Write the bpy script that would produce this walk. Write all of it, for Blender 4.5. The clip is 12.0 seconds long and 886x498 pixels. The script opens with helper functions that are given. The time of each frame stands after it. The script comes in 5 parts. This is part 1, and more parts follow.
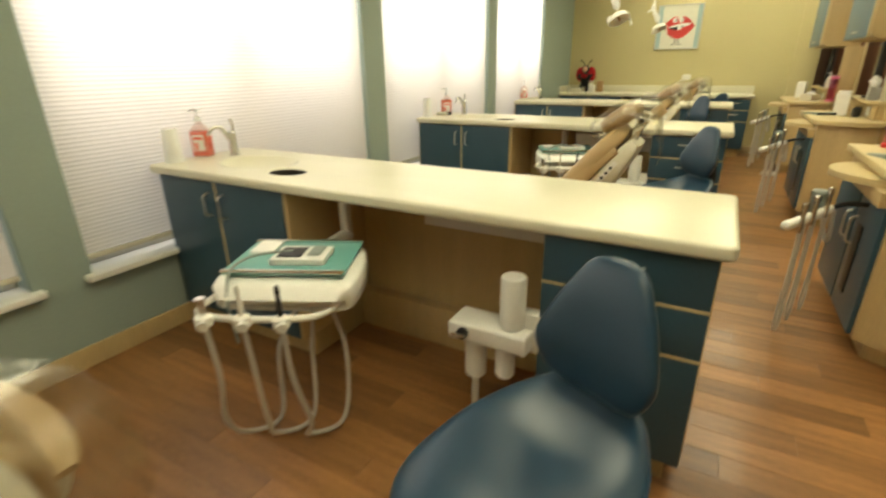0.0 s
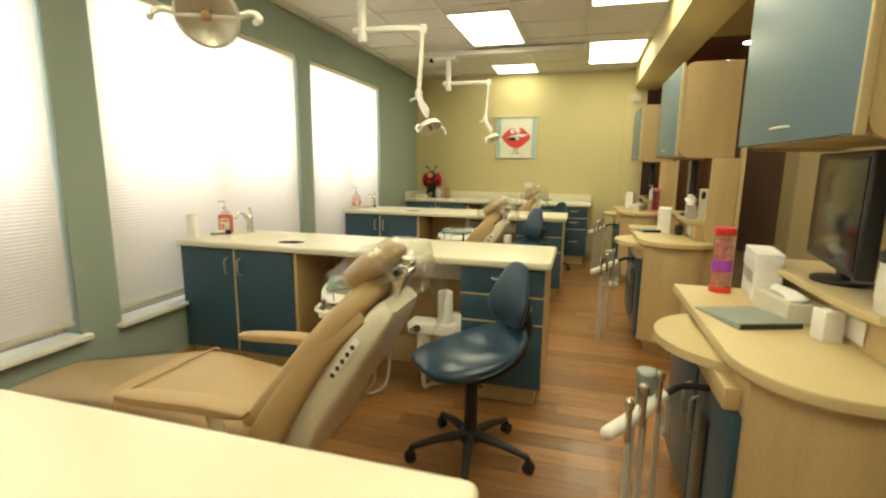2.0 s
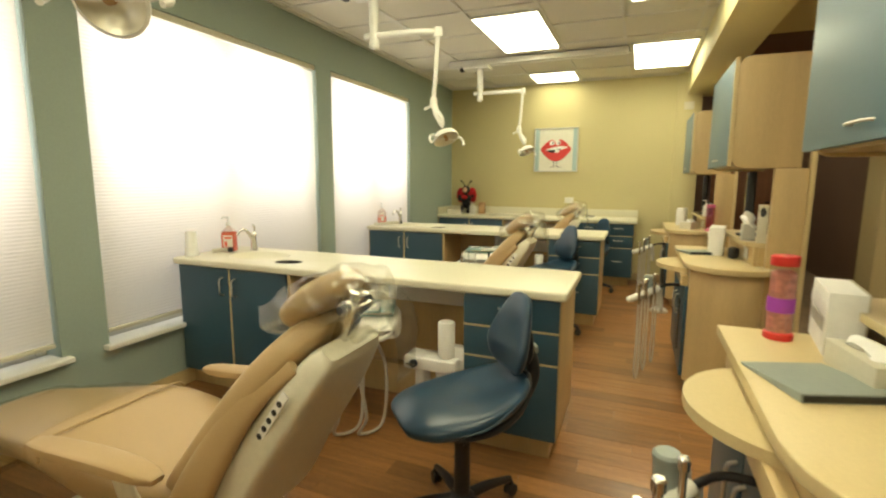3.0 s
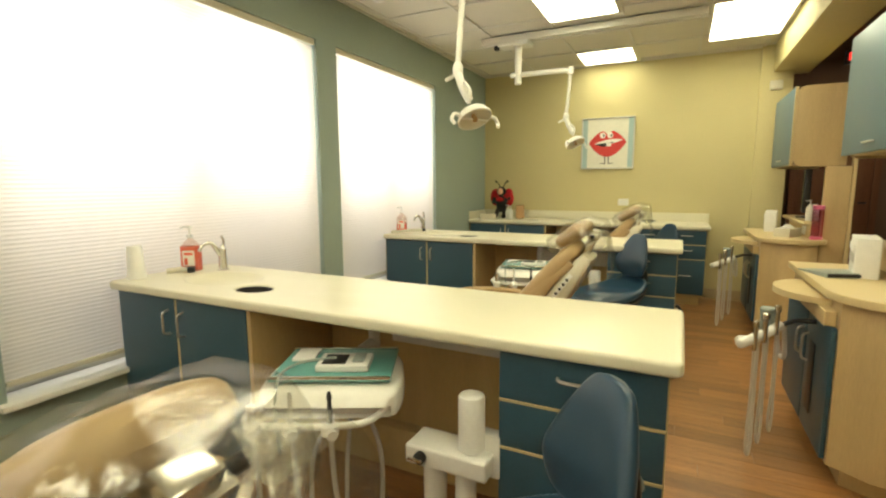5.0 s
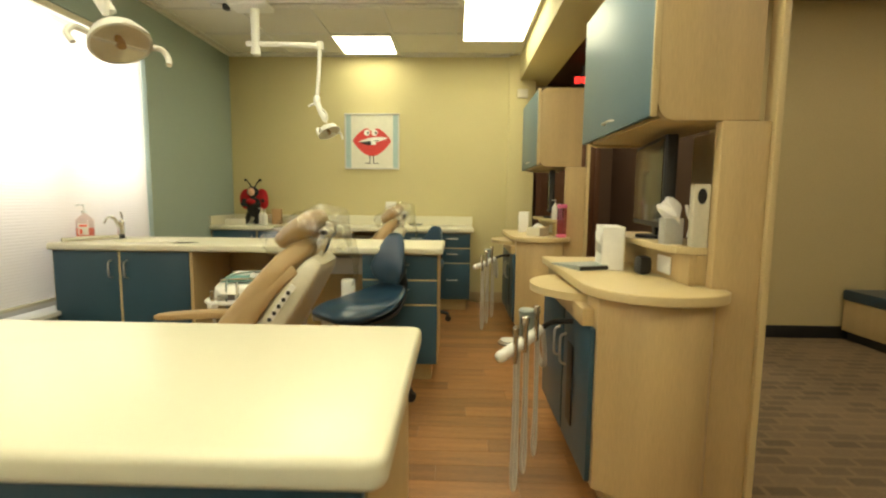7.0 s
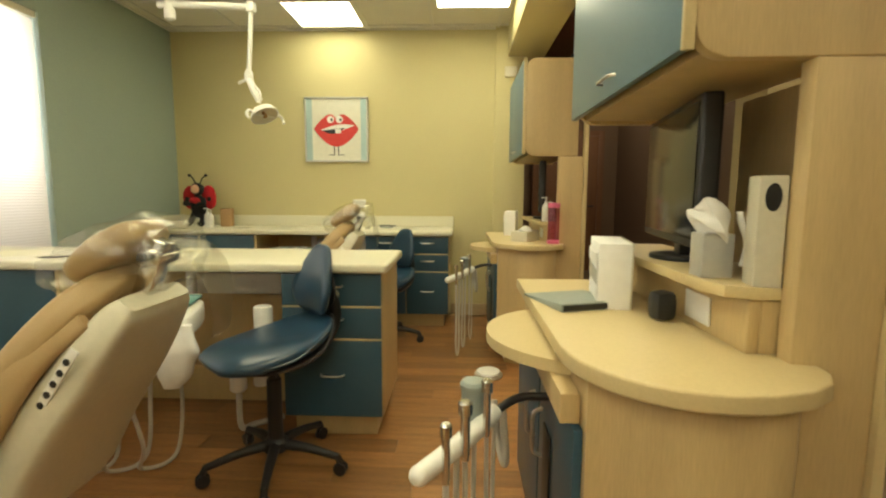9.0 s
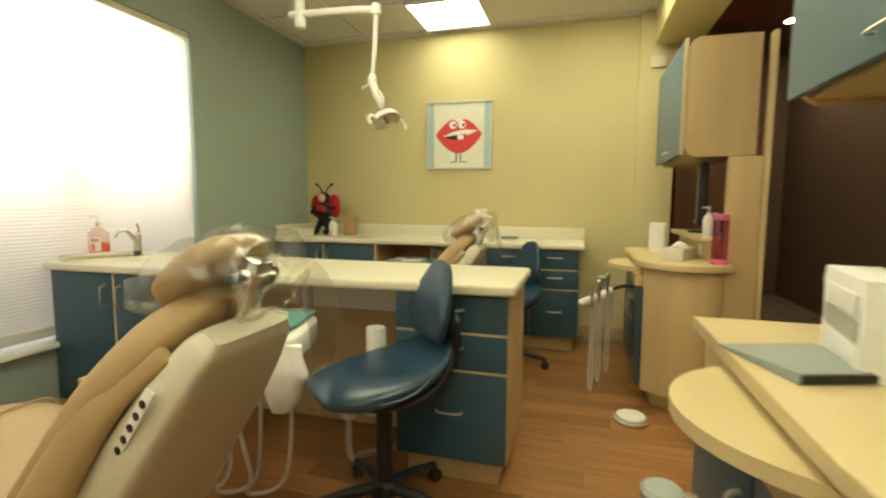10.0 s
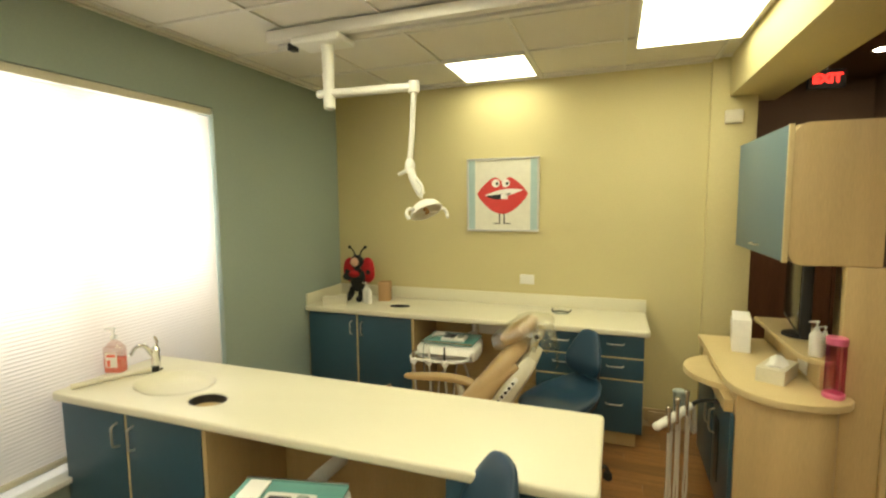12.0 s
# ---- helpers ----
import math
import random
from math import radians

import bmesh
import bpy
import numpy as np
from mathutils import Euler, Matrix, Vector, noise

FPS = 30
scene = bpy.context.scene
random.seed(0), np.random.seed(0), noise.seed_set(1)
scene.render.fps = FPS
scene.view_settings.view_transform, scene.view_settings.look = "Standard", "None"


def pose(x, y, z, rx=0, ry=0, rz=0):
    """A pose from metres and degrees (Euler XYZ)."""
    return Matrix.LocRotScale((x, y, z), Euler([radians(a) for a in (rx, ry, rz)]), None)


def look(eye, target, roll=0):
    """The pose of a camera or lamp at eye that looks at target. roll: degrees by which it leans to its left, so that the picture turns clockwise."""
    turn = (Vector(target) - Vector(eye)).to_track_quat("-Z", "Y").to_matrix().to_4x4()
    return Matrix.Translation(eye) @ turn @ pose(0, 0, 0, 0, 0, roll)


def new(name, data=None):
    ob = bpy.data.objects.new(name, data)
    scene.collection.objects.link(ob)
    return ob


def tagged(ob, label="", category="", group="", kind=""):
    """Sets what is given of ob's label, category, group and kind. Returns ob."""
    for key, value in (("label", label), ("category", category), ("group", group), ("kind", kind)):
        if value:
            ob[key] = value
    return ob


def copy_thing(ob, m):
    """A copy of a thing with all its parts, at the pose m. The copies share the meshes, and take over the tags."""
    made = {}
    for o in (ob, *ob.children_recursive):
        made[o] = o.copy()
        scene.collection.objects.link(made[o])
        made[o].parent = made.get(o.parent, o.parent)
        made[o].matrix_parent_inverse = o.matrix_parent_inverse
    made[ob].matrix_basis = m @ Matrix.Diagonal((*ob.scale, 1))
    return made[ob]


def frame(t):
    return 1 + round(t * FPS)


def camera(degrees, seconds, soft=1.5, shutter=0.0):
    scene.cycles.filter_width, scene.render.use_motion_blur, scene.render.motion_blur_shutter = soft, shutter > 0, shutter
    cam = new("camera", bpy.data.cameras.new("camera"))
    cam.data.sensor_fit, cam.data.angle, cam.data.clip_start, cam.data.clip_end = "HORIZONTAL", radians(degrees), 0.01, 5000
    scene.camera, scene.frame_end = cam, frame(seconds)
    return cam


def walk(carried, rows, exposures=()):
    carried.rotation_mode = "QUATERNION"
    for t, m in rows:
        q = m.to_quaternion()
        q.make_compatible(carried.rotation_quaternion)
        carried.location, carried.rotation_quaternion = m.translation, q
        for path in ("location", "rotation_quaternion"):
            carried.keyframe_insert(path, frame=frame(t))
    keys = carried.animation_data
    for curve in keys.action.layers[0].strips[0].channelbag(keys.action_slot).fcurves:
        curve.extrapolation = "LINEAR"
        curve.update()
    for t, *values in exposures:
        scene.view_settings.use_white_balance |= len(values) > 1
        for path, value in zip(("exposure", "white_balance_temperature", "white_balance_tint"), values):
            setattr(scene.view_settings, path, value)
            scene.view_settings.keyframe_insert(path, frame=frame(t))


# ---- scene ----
cam = camera(86.0, 12.0, 2.2, 0.4)
PATH = [
    (0, (-0.095, 1.45, 1.28), (-1.022, 3.071, 0.563), -0.8),
    (0.5, (-0.048, 1.761, 1.318), (-0.8, 3.513, 0.716), 0.4),
    (1, (0.028, 2.026, 1.359), (-0.584, 3.862, 0.852), 0.7),
    (1.5, (0.091, 2.303, 1.368), (-0.459, 4.183, 0.965), 0.5),
    (2, (0.129, 2.625, 1.362), (-0.418, 4.517, 1.015), 0.6),
    (2.5, (0.217, 2.83, 1.364), (-0.409, 4.704, 1.056), 0.4),
    (3, (0.268, 3.025, 1.353), (-0.484, 4.855, 1.066), 0.3),
    (3.5, (0.243, 3.236, 1.334), (-0.644, 5.008, 1.066), 0.6),
    (5.5, (-0.069, 4.015, 1.301), (-0.936, 5.797, 1.03), -1.0),
    (6, (-0.026, 4.17, 1.283), (-0.657, 6.049, 1.013), -0.6),
    (6.5, (0.02, 4.38, 1.218), (-0.321, 6.337, 0.981), 0.0),
    (7, (0.075, 4.616, 1.155), (0.023, 6.604, 0.946), 0.6),
    (9, (0.329, 5.365, 1.177), (0.256, 7.35, 0.947), 0.3),
    (9.5, (0.303, 5.522, 1.176), (-0.015, 7.484, 0.954), 0.4),
    (10, (0.225, 5.696, 1.177), (-0.328, 7.608, 0.981), 0.3),
    (10.5, (0.167, 5.917, 1.243), (-0.599, 7.755, 1.053), -1.4),
    (11, (0.116, 6.01, 1.35), (-0.707, 7.823, 1.157), -0.9),
    (11.5, (0.030, 6.010, 1.571), (-0.715, 7.855, 1.362), -0.5),
    (12, (0.023, 6.067, 1.730), (-0.657, 7.938, 1.533), -0.6),
]
walk(cam, [(t, look(eye, target, roll)) for t, eye, target, roll in PATH])

# ---- world and lights ----
world = bpy.data.worlds.new("sky")
scene.world = world
world.use_nodes = True
_sky = world.node_tree.nodes.new("ShaderNodeTexSky")
_sky.sky_type, _sky.sun_disc, _sky.sun_elevation, _sky.sun_rotation = "NISHITA", False, radians(38), radians(100)
world.node_tree.links.new(_sky.outputs[0], world.node_tree.nodes["Background"].inputs[0])
world.node_tree.nodes["Background"].inputs[1].default_value = 0.12
PANEL_LIGHT, SHADE_LIGHT, SPOT_LIGHT = 9.3, 50.0, 320.0

# ---- plan ----
WX, EX, FY, CZ = -2.46, 1.20, 10.0, 2.70       # window wall, edge of the bays, end wall, ceiling
FRONTS = (2.73, 5.12, 7.46)                    # front edges of the three peninsulas
DEPTH, CT = 0.58, 0.86                         # counter depth and height
STATIONS = (3.86, 6.16, 8.46)                  # near ends of the aisle stations
WINDOWS = ((0.12, 2.15), (2.38, 4.46), (4.70, 6.67), (6.89, 8.54))


# ---- materials ----
def material(name, colour, rough=0.5, metal=0.0, grain=40.0, vary=0.12, bump=0.05, stretch=(1, 1, 1), coat=0.0, large=1.3):
    m = bpy.data.materials.new(name)
    m.use_nodes = True
    nt = m.node_tree
    n, l = nt.nodes, nt.links
    b = n["Principled BSDF"]
    b.inputs["Metallic"].default_value = metal
    b.inputs["Coat Weight"].default_value = coat
    tc, mp = n.new("ShaderNodeTexCoord"), n.new("ShaderNodeMapping")
    mp.inputs["Scale"].default_value = stretch
    l.new(tc.outputs["Object"], mp.inputs[0])
    fine, big = n.new("ShaderNodeTexNoise"), n.new("ShaderNodeTexNoise")
    fine.inputs["Scale"].default_value, fine.inputs["Detail"].default_value = grain, 4
    big.inputs["Scale"].default_value, big.inputs["Detail"].default_value = large, 3
    l.new(mp.outputs[0], fine.inputs[0])
    l.new(mp.outputs[0], big.inputs[0])
    add = n.new("ShaderNodeMath")
    add.operation = "ADD"
    l.new(fine.outputs[0], add.inputs[0])
    l.new(big.outputs[0], add.inputs[1])
    ramp = n.new("ShaderNodeMapRange")
    ramp.inputs[1].default_value, ramp.inputs[2].default_value = 0.6, 1.4
    ramp.inputs[3].default_value, ramp.inputs[4].default_value = 1 - vary, 1 + vary
    l.new(add.outputs[0], ramp.inputs[0])
    mul = n.new("ShaderNodeVectorMath")
    mul.operation = "SCALE"
    mul.inputs[0].default_value = colour
    l.new(ramp.outputs[0], mul.inputs["Scale"])
    l.new(mul.outputs[0], b.inputs["Base Color"])
    rr = n.new("ShaderNodeMapRange")
    rr.inputs[3].default_value, rr.inputs[4].default_value = max(0.02, rough - 0.03), min(1, rough + 0.03)
    l.new(big.outputs[0], rr.inputs[0])
    l.new(rr.outputs[0], b.inputs["Roughness"])
    if bump:
        bp = n.new("ShaderNodeBump")
        bp.inputs["Strength"].default_value, bp.inputs["Distance"].default_value = bump, 0.01
        l.new(fine.outputs[0], bp.inputs["Height"])
        l.new(bp.outputs[0], b.inputs["Normal"])
    return m


def glowing(name, colour, strength):
    m = bpy.data.materials.new(name)
    m.use_nodes = True
    b = m.node_tree.nodes["Principled BSDF"]
    b.inputs["Base Color"].default_value = (*colour, 1)
    b.inputs["Emission Color"].default_value = (*colour, 1)
    b.inputs["Emission Strength"].default_value = strength
    return m


def clear(name, rough, tint=(0.95, 0.95, 0.92), gloss=0.14, bump=0.6, scale=14.0):
    """Thin wrinkled film: mostly see-through, with a wet sheen."""
    m = bpy.data.materials.new(name)
    m.use_nodes = True
    n, l = m.node_tree.nodes, m.node_tree.links
    out = n["Material Output"]
    n.remove(n["Principled BSDF"])
    tr, gl, mix = n.new("ShaderNodeBsdfTransparent"), n.new("ShaderNodeBsdfGlossy"), n.new("ShaderNodeMixShader")
    tr.inputs[0].default_value = (*tint, 1)
    gl.inputs["Roughness"].default_value = rough
    ns, bp = n.new("ShaderNodeTexNoise"), n.new("ShaderNodeBump")
    ns.inputs["Scale"].default_value, ns.inputs["Distortion"].default_value = scale, 1.5
    bp.inputs["Strength"].default_value = bump
    l.new(ns.outputs[0], bp.inputs["Height"])
    l.new(bp.outputs[0], gl.inputs["Normal"])
    mix.inputs[0].default_value = gloss
    l.new(tr.outputs[0], mix.inputs[1])
    l.new(gl.outputs[0], mix.inputs[2])
    l.new(mix.outputs[0], out.inputs[0])
    return m


def plank_material():
    m = material("oak_plank", (0.27, 0.128, 0.043), 0.36, 0, 26, 0.42, 0.06, (1.2, 14, 14), 0.1, 2.2)
    n, l = m.node_tree.nodes, m.node_tree.links
    b = n["Principled BSDF"]
    src = b.inputs["Base Color"].links[0].from_socket
    info, mr, sc = n.new("ShaderNodeObjectInfo"), n.new("ShaderNodeMapRange"), n.new("ShaderNodeVectorMath")
    geo, white, ad = n.new("ShaderNodeNewGeometry"), n.new("ShaderNodeTexWhiteNoise"), n.new("ShaderNodeMath")
    white.noise_dimensions = "1D"
    ad.operation = "ADD"
    l.new(info.outputs["Random"], ad.inputs[0])
    l.new(geo.outputs["Random Per Island"], ad.inputs[1])
    l.new(ad.outputs[0], white.inputs["W"])
    mr.inputs[3].default_value, mr.inputs[4].default_value = 0.72, 1.3
    l.new(white.outputs[0], mr.inputs[0])
    sc.operation = "SCALE"
    l.new(src, sc.inputs[0])
    l.new(mr.outputs[0], sc.inputs["Scale"])
    l.new(sc.outputs[0], b.inputs["Base Color"])
    return m


def carpet_material():
    m = material("carpet", (0.17, 0.125, 0.075), 0.95, 0, 160, 0.25, 0.4)
    n, l = m.node_tree.nodes, m.node_tree.links
    b = n["Principled BSDF"]
    src = b.inputs["Base Color"].links[0].from_socket
    tc, br, mx = n.new("ShaderNodeTexCoord"), n.new("ShaderNodeTexBrick"), n.new("ShaderNodeMix")
    br.inputs["Scale"].default_value = 3.2
    br.inputs["Color1"].default_value, br.inputs["Color2"].default_value, br.inputs["Mortar"].default_value = (0.75, 0.75, 0.75, 1), (1.15, 1.1, 1.05, 1), (1.22, 1.17, 1.08, 1)
    br.inputs["Mortar Size"].default_value = 0.035
    l.new(tc.outputs["Object"], br.inputs[0])
    mx.data_type, mx.blend_type = "RGBA", "MULTIPLY"
    mx.inputs[0].default_value = 1
    l.new(src, mx.inputs[6])
    l.new(br.outputs[0], mx.inputs[7])
    l.new(mx.outputs[2], b.inputs["Base Color"])
    return m


def shade_material():
    """Pleated cellular fabric that lets light through."""
    m = bpy.data.materials.new("shade_fabric")
    m.use_nodes = True
    n, l = m.node_tree.nodes, m.node_tree.links
    out = n["Material Output"]
    n.remove(n["Principled BSDF"])
    df, tl, mix = n.new("ShaderNodeBsdfDiffuse"), n.new("ShaderNodeBsdfTranslucent"), n.new("ShaderNodeMixShader")
    ns, mr, sc = n.new("ShaderNodeTexNoise"), n.new("ShaderNodeMapRange"), n.new("ShaderNodeVectorMath")
    ns.inputs["Scale"].default_value, ns.inputs["Detail"].default_value = 3.0, 5
    mr.inputs[3].default_value, mr.inputs[4].default_value = 0.9, 1.06
    sc.operation = "SCALE"
    sc.inputs[0].default_value = (0.86, 0.80, 0.72)
    l.new(ns.outputs[0], mr.inputs[0])
    l.new(mr.outputs[0], sc.inputs["Scale"])
    l.new(sc.outputs[0], df.inputs[0])
    l.new(sc.outputs[0], tl.inputs[0])
    mix.inputs[0].default_value = 0.5
    l.new(df.outputs[0], mix.inputs[1])
    l.new(tl.outputs[0], mix.inputs[2])
    l.new(mix.outputs[0], out.inputs[0])
    return m


SAGE = material("sage_wall_paint", (0.30, 0.37, 0.325), 0.75, 0, 90, 0.05, 0.12)
YELLOW = material("straw_wall_paint", (0.58, 0.515, 0.27), 0.72, 0, 90, 0.05, 0.12)
TAN = material("tan_wall_paint", (0.50, 0.42, 0.22), 0.75, 0, 90, 0.06, 0.12)
CEIL = material("ceiling_tile", (0.72, 0.69, 0.60), 0.9, 0, 220, 0.10, 0.5)
GRID = material("ceiling_grid_paint", (0.68, 0.66, 0.6), 0.45, 0, 60, 0.04, 0)
# hall brown, kept dark so the colour also carries the ceiling's shade
BROWN = material("brown_dim_hall", (0.16, 0.10, 0.06), 0.8, 0, 60, 0.1, 0.1)
MAPLE = material("maple_laminate", (0.52, 0.385, 0.185), 0.42, 0, 34, 0.13, 0.02, (9, 9, 0.7))
MAPLE_TOP = material("maple_edge_top", (0.60, 0.48, 0.25), 0.4, 0, 130, 0.07, 0.02)
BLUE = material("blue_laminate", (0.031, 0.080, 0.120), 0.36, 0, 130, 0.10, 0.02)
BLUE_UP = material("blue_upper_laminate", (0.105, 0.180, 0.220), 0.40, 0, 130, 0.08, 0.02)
SOLID = material("cream_solid_surface", (0.71, 0.68, 0.525), 0.30, 0, 240, 0.025, 0.0, large=2.0)
OAK = plank_material()
CARPET = carpet_material()
SHADE = shade_material()
WHITE = material("white_enamel", (0.78, 0.77, 0.71), 0.34, 0, 50, 0.05, 0.01)
PLASTIC = material("white_plastic", (0.76, 0.75, 0.70), 0.4, 0, 80, 0.05, 0.02)
CREAM = material("cream_shell_plastic", (0.62, 0.585, 0.46), 0.42, 0, 60, 0.06, 0.03)
TANV = material("tan_vinyl", (0.43, 0.30, 0.145), 0.42, 0, 300, 0.08, 0.06)
BLUEV = material("navy_vinyl", (0.016, 0.045, 0.080), 0.29, 0, 260, 0.16, 0.05)
BLACK = material("black_plastic", (0.014, 0.014, 0.015), 0.42, 0, 120, 0.2, 0.04)
SCREEN = material("dark_screen", (0.012, 0.012, 0.013), 0.16, 0, 30, 0.1, 0)
CHROME = material("brushed_chrome", (0.72, 0.71, 0.68), 0.2, 1.0, 60, 0.06, 0.01)
ALU = material("aluminium_edge", (0.66, 0.64, 0.58), 0.35, 1.0, 90, 0.06, 0.02)
HOSE = material("grey_hose", (0.52, 0.49, 0.43), 0.45, 0, 120, 0.1, 0.05)
TEAL = material("teal_tray", (0.13, 0.34, 0.31), 0.4, 0, 70, 0.08, 0.02)
RED = material("red_plastic", (0.62, 0.03, 0.025), 0.35, 0, 60, 0.06, 0.01)
PINK = material("pink_plastic", (0.72, 0.16, 0.30), 0.35, 0, 60, 0.06, 0.01)
CORAL = material("coral_liquid_soap", (0.85, 0.17, 0.11), 0.25, 0, 30, 0.05, 0)
LABEL = material("paper_label", (0.84, 0.79, 0.72), 0.6, 0, 60, 0.05, 0)
CARD = material("brown_cardboard", (0.42, 0.26, 0.12), 0.8, 0, 90, 0.12, 0.1)
PAPER = material("white_paper", (0.82, 0.81, 0.77), 0.8, 0, 30, 0.05, 0.15)
GREYP = material("grey_green_plastic", (0.27, 0.31, 0.28), 0.4, 0, 60, 0.07, 0.02)
SILVER = material("silver_case", (0.55, 0.55, 0.52), 0.35, 0.4, 60, 0.06, 0.02)
BASE = material("tan_rubber_base", (0.44, 0.33, 0.19), 0.6, 0, 60, 0.08, 0.03)
PLUSHR = material("red_plush", (0.42, 0.012, 0.018), 0.95, 0, 260, 0.25, 0.5)
PLUSHK = material("black_plush", (0.012, 0.012, 0.012), 0.95, 0, 260, 0.3, 0.5)
PLUSHF = material("peach_plush", (0.72, 0.42, 0.28), 0.9, 0, 260, 0.1, 0.4)
ART = material("poster_pale", (0.74, 0.73, 0.62), 0.55, 0, 25, 0.07, 0)
ARTB = material("poster_blue", (0.38, 0.52, 0.52), 0.55, 0, 25, 0.07, 0)
ARTR = material("poster_red", (0.62, 0.045, 0.04), 0.5, 0, 25, 0.1, 0)
WOOD = material("brown_door_wood", (0.20, 0.09, 0.04), 0.45, 0, 18, 0.25, 0.05, (8, 8, 0.6))
BLUSH = material("mixed_sweets", (0.52, 0.20, 0.16), 0.5, 0, 55, 0.7, 0.8)
LENS = glowing("lit_diffuser", (1.0, 0.945, 0.64), PANEL_LIGHT)
SPOT = glowing("lit_spot", (1.0, 0.85, 0.6), SPOT_LIGHT)
EXITR = glowing("exit_letters", (1.0, 0.03, 0.02), 2.2)
FILM = clear("clear_film", 0.22, (0.95, 0.95, 0.92), 0.14, 1.0, 20.0)
JAR = clear("clear_jar", 0.06, (0.93, 0.9, 0.88), 0.1, 0.0)
PINKJAR = clear("pink_tint_jar", 0.08, (0.80, 0.42, 0.60), 0.1, 0.0)
SOAPB = clear("clear_bottle", 0.1, (0.95, 0.86, 0.82), 0.16, 0.1)
GLASS = clear("window_glass", 0.02, (0.93, 0.96, 0.95), 0.06, 0.0)
REFL = material("lamp_reflector", (0.74, 0.70, 0.58), 0.32, 0.35, 30, 0.08, 0.02)


# ---- mesh tools ----
def finish(bm, name, mat=None, smooth=False):
    bmesh.ops.recalc_face_normals(bm, faces=bm.faces[:])
    me = bpy.data.meshes.new(name)
    bm.to_mesh(me)
    bm.free()
    if mat:
        me.materials.append(mat)
    for p in me.polygons:
        p.use_smooth = smooth
    if smooth:
        me.set_sharp_from_angle(angle=radians(38))
    return me


def box(name, a, b, mat, bevel=0.003, seg=2):
    """Bevelled block between two corners."""
    bm = bmesh.new()
    bmesh.ops.create_cube(bm, size=1)
    for v in bm.verts:
        v.co = Vector([(a[i] + b[i]) / 2 + v.co[i] * (b[i] - a[i]) for i in range(3)])
    if bevel:
        bmesh.ops.bevel(bm, geom=bm.edges[:], offset=bevel, segments=seg, affect="EDGES", profile=0.6)
    return finish(bm, name, mat, bevel > 0)


def plate(name, outline, z0, z1, mat, bevel=0.004, seg=2, axis="z"):
    """A flat outline raised from z0 to z1; axis x or y turns it upright."""
    bm = bmesh.new()
    def place(p, z):
        return {"z": (p[0], p[1], z), "y": (p[0], z, p[1]), "x": (z, p[0], p[1])}[axis]
    low = [bm.verts.new(place(p, z0)) for p in outline]
    high = [bm.verts.new(place(p, z1)) for p in outline]
    bm.faces.new(low)
    bm.faces.new(high)
    k = len(outline)
    for i in range(k):
        bm.faces.new((low[i], low[(i + 1) % k], high[(i + 1) % k], high[i]))
    if bevel:
        rim = [e for f in bm.faces if len(f.verts) == k and k > 4 for e in f.edges] if k > 4 else bm.edges[:]
        bmesh.ops.bevel(bm, geom=list(set(rim)), offset=bevel, segments=seg, affect="EDGES", profile=0.6)
    return finish(bm, name, mat, True)


def lathe(name, profile, mat, seg=24, at=(0, 0, 0), turn=None, cap=True):
    """Turned shape: (radius, height) pairs round z."""
    bm = bmesh.new()
    rings = []
    for r, z in profile:
        rings.append([bm.verts.new((max(r, 0.0004) * math.cos(2 * math.pi * i / seg), max(r, 0.0004) * math.sin(2 * math.pi * i / seg), z)) for i in range(seg)])
    for a, b in zip(rings, rings[1:]):
        for i in range(seg):
            bm.faces.new((a[i], a[(i + 1) % seg], b[(i + 1) % seg], b[i]))
    if cap:
        bm.faces.new(rings[0])
        bm.faces.new(rings[-1])
    m = Matrix.Translation(at) @ (turn.to_4x4() if turn else Matrix())
    bmesh.ops.transform(bm, matrix=m, verts=bm.verts[:])
    return finish(bm, name, mat, True)


def smooth_path(pts, steps=6):
    pts = [Vector(p) for p in pts]
    if len(pts) < 3:
        return pts
    ext = [2 * pts[0] - pts[1], *pts, 2 * pts[-1] - pts[-2]]
    out = []
    for i in range(1, len(ext) - 2):
        p0, p1, p2, p3 = ext[i - 1:i + 3]
        for s in range(steps):
            t = s / steps
            out.append(0.5 * (2 * p1 + (p2 - p0) * t + (2 * p0 - 5 * p1 + 4 * p2 - p3) * t * t + (3 * p1 - p0 - 3 * p2 + p3) * t ** 3))
    out.append(pts[-1])
    return out


def tube(name, pts, radius, mat, seg=8, steps=6, taper=None):
    """Round bar or hose along a smooth line."""
    path = smooth_path(pts, steps)
    bm = bmesh.new()
    rings, up = [], None
    for i, p in enumerate(path):
        d = (path[min(i + 1, len(path) - 1)] - path[max(i - 1, 0)]).normalized()
        if up is None:
            up = d.orthogonal().normalized()
        up = (up - d * up.dot(d)).normalized()
        side = d.cross(up)
        r = radius if taper is None else radius + (taper - radius) * i / (len(path) - 1)
        rings.append([bm.verts.new(p + r * (math.cos(2 * math.pi * k / seg) * up + math.sin(2 * math.pi * k / seg) * side)) for k in range(seg)])
    for a, b in zip(rings, rings[1:]):
        for k in range(seg):
            bm.faces.new((a[k], a[(k + 1) % seg], b[(k + 1) % seg], b[k]))
    bm.faces.new(rings[0])
    bm.faces.new(rings[-1])
    return finish(bm, name, mat, True)


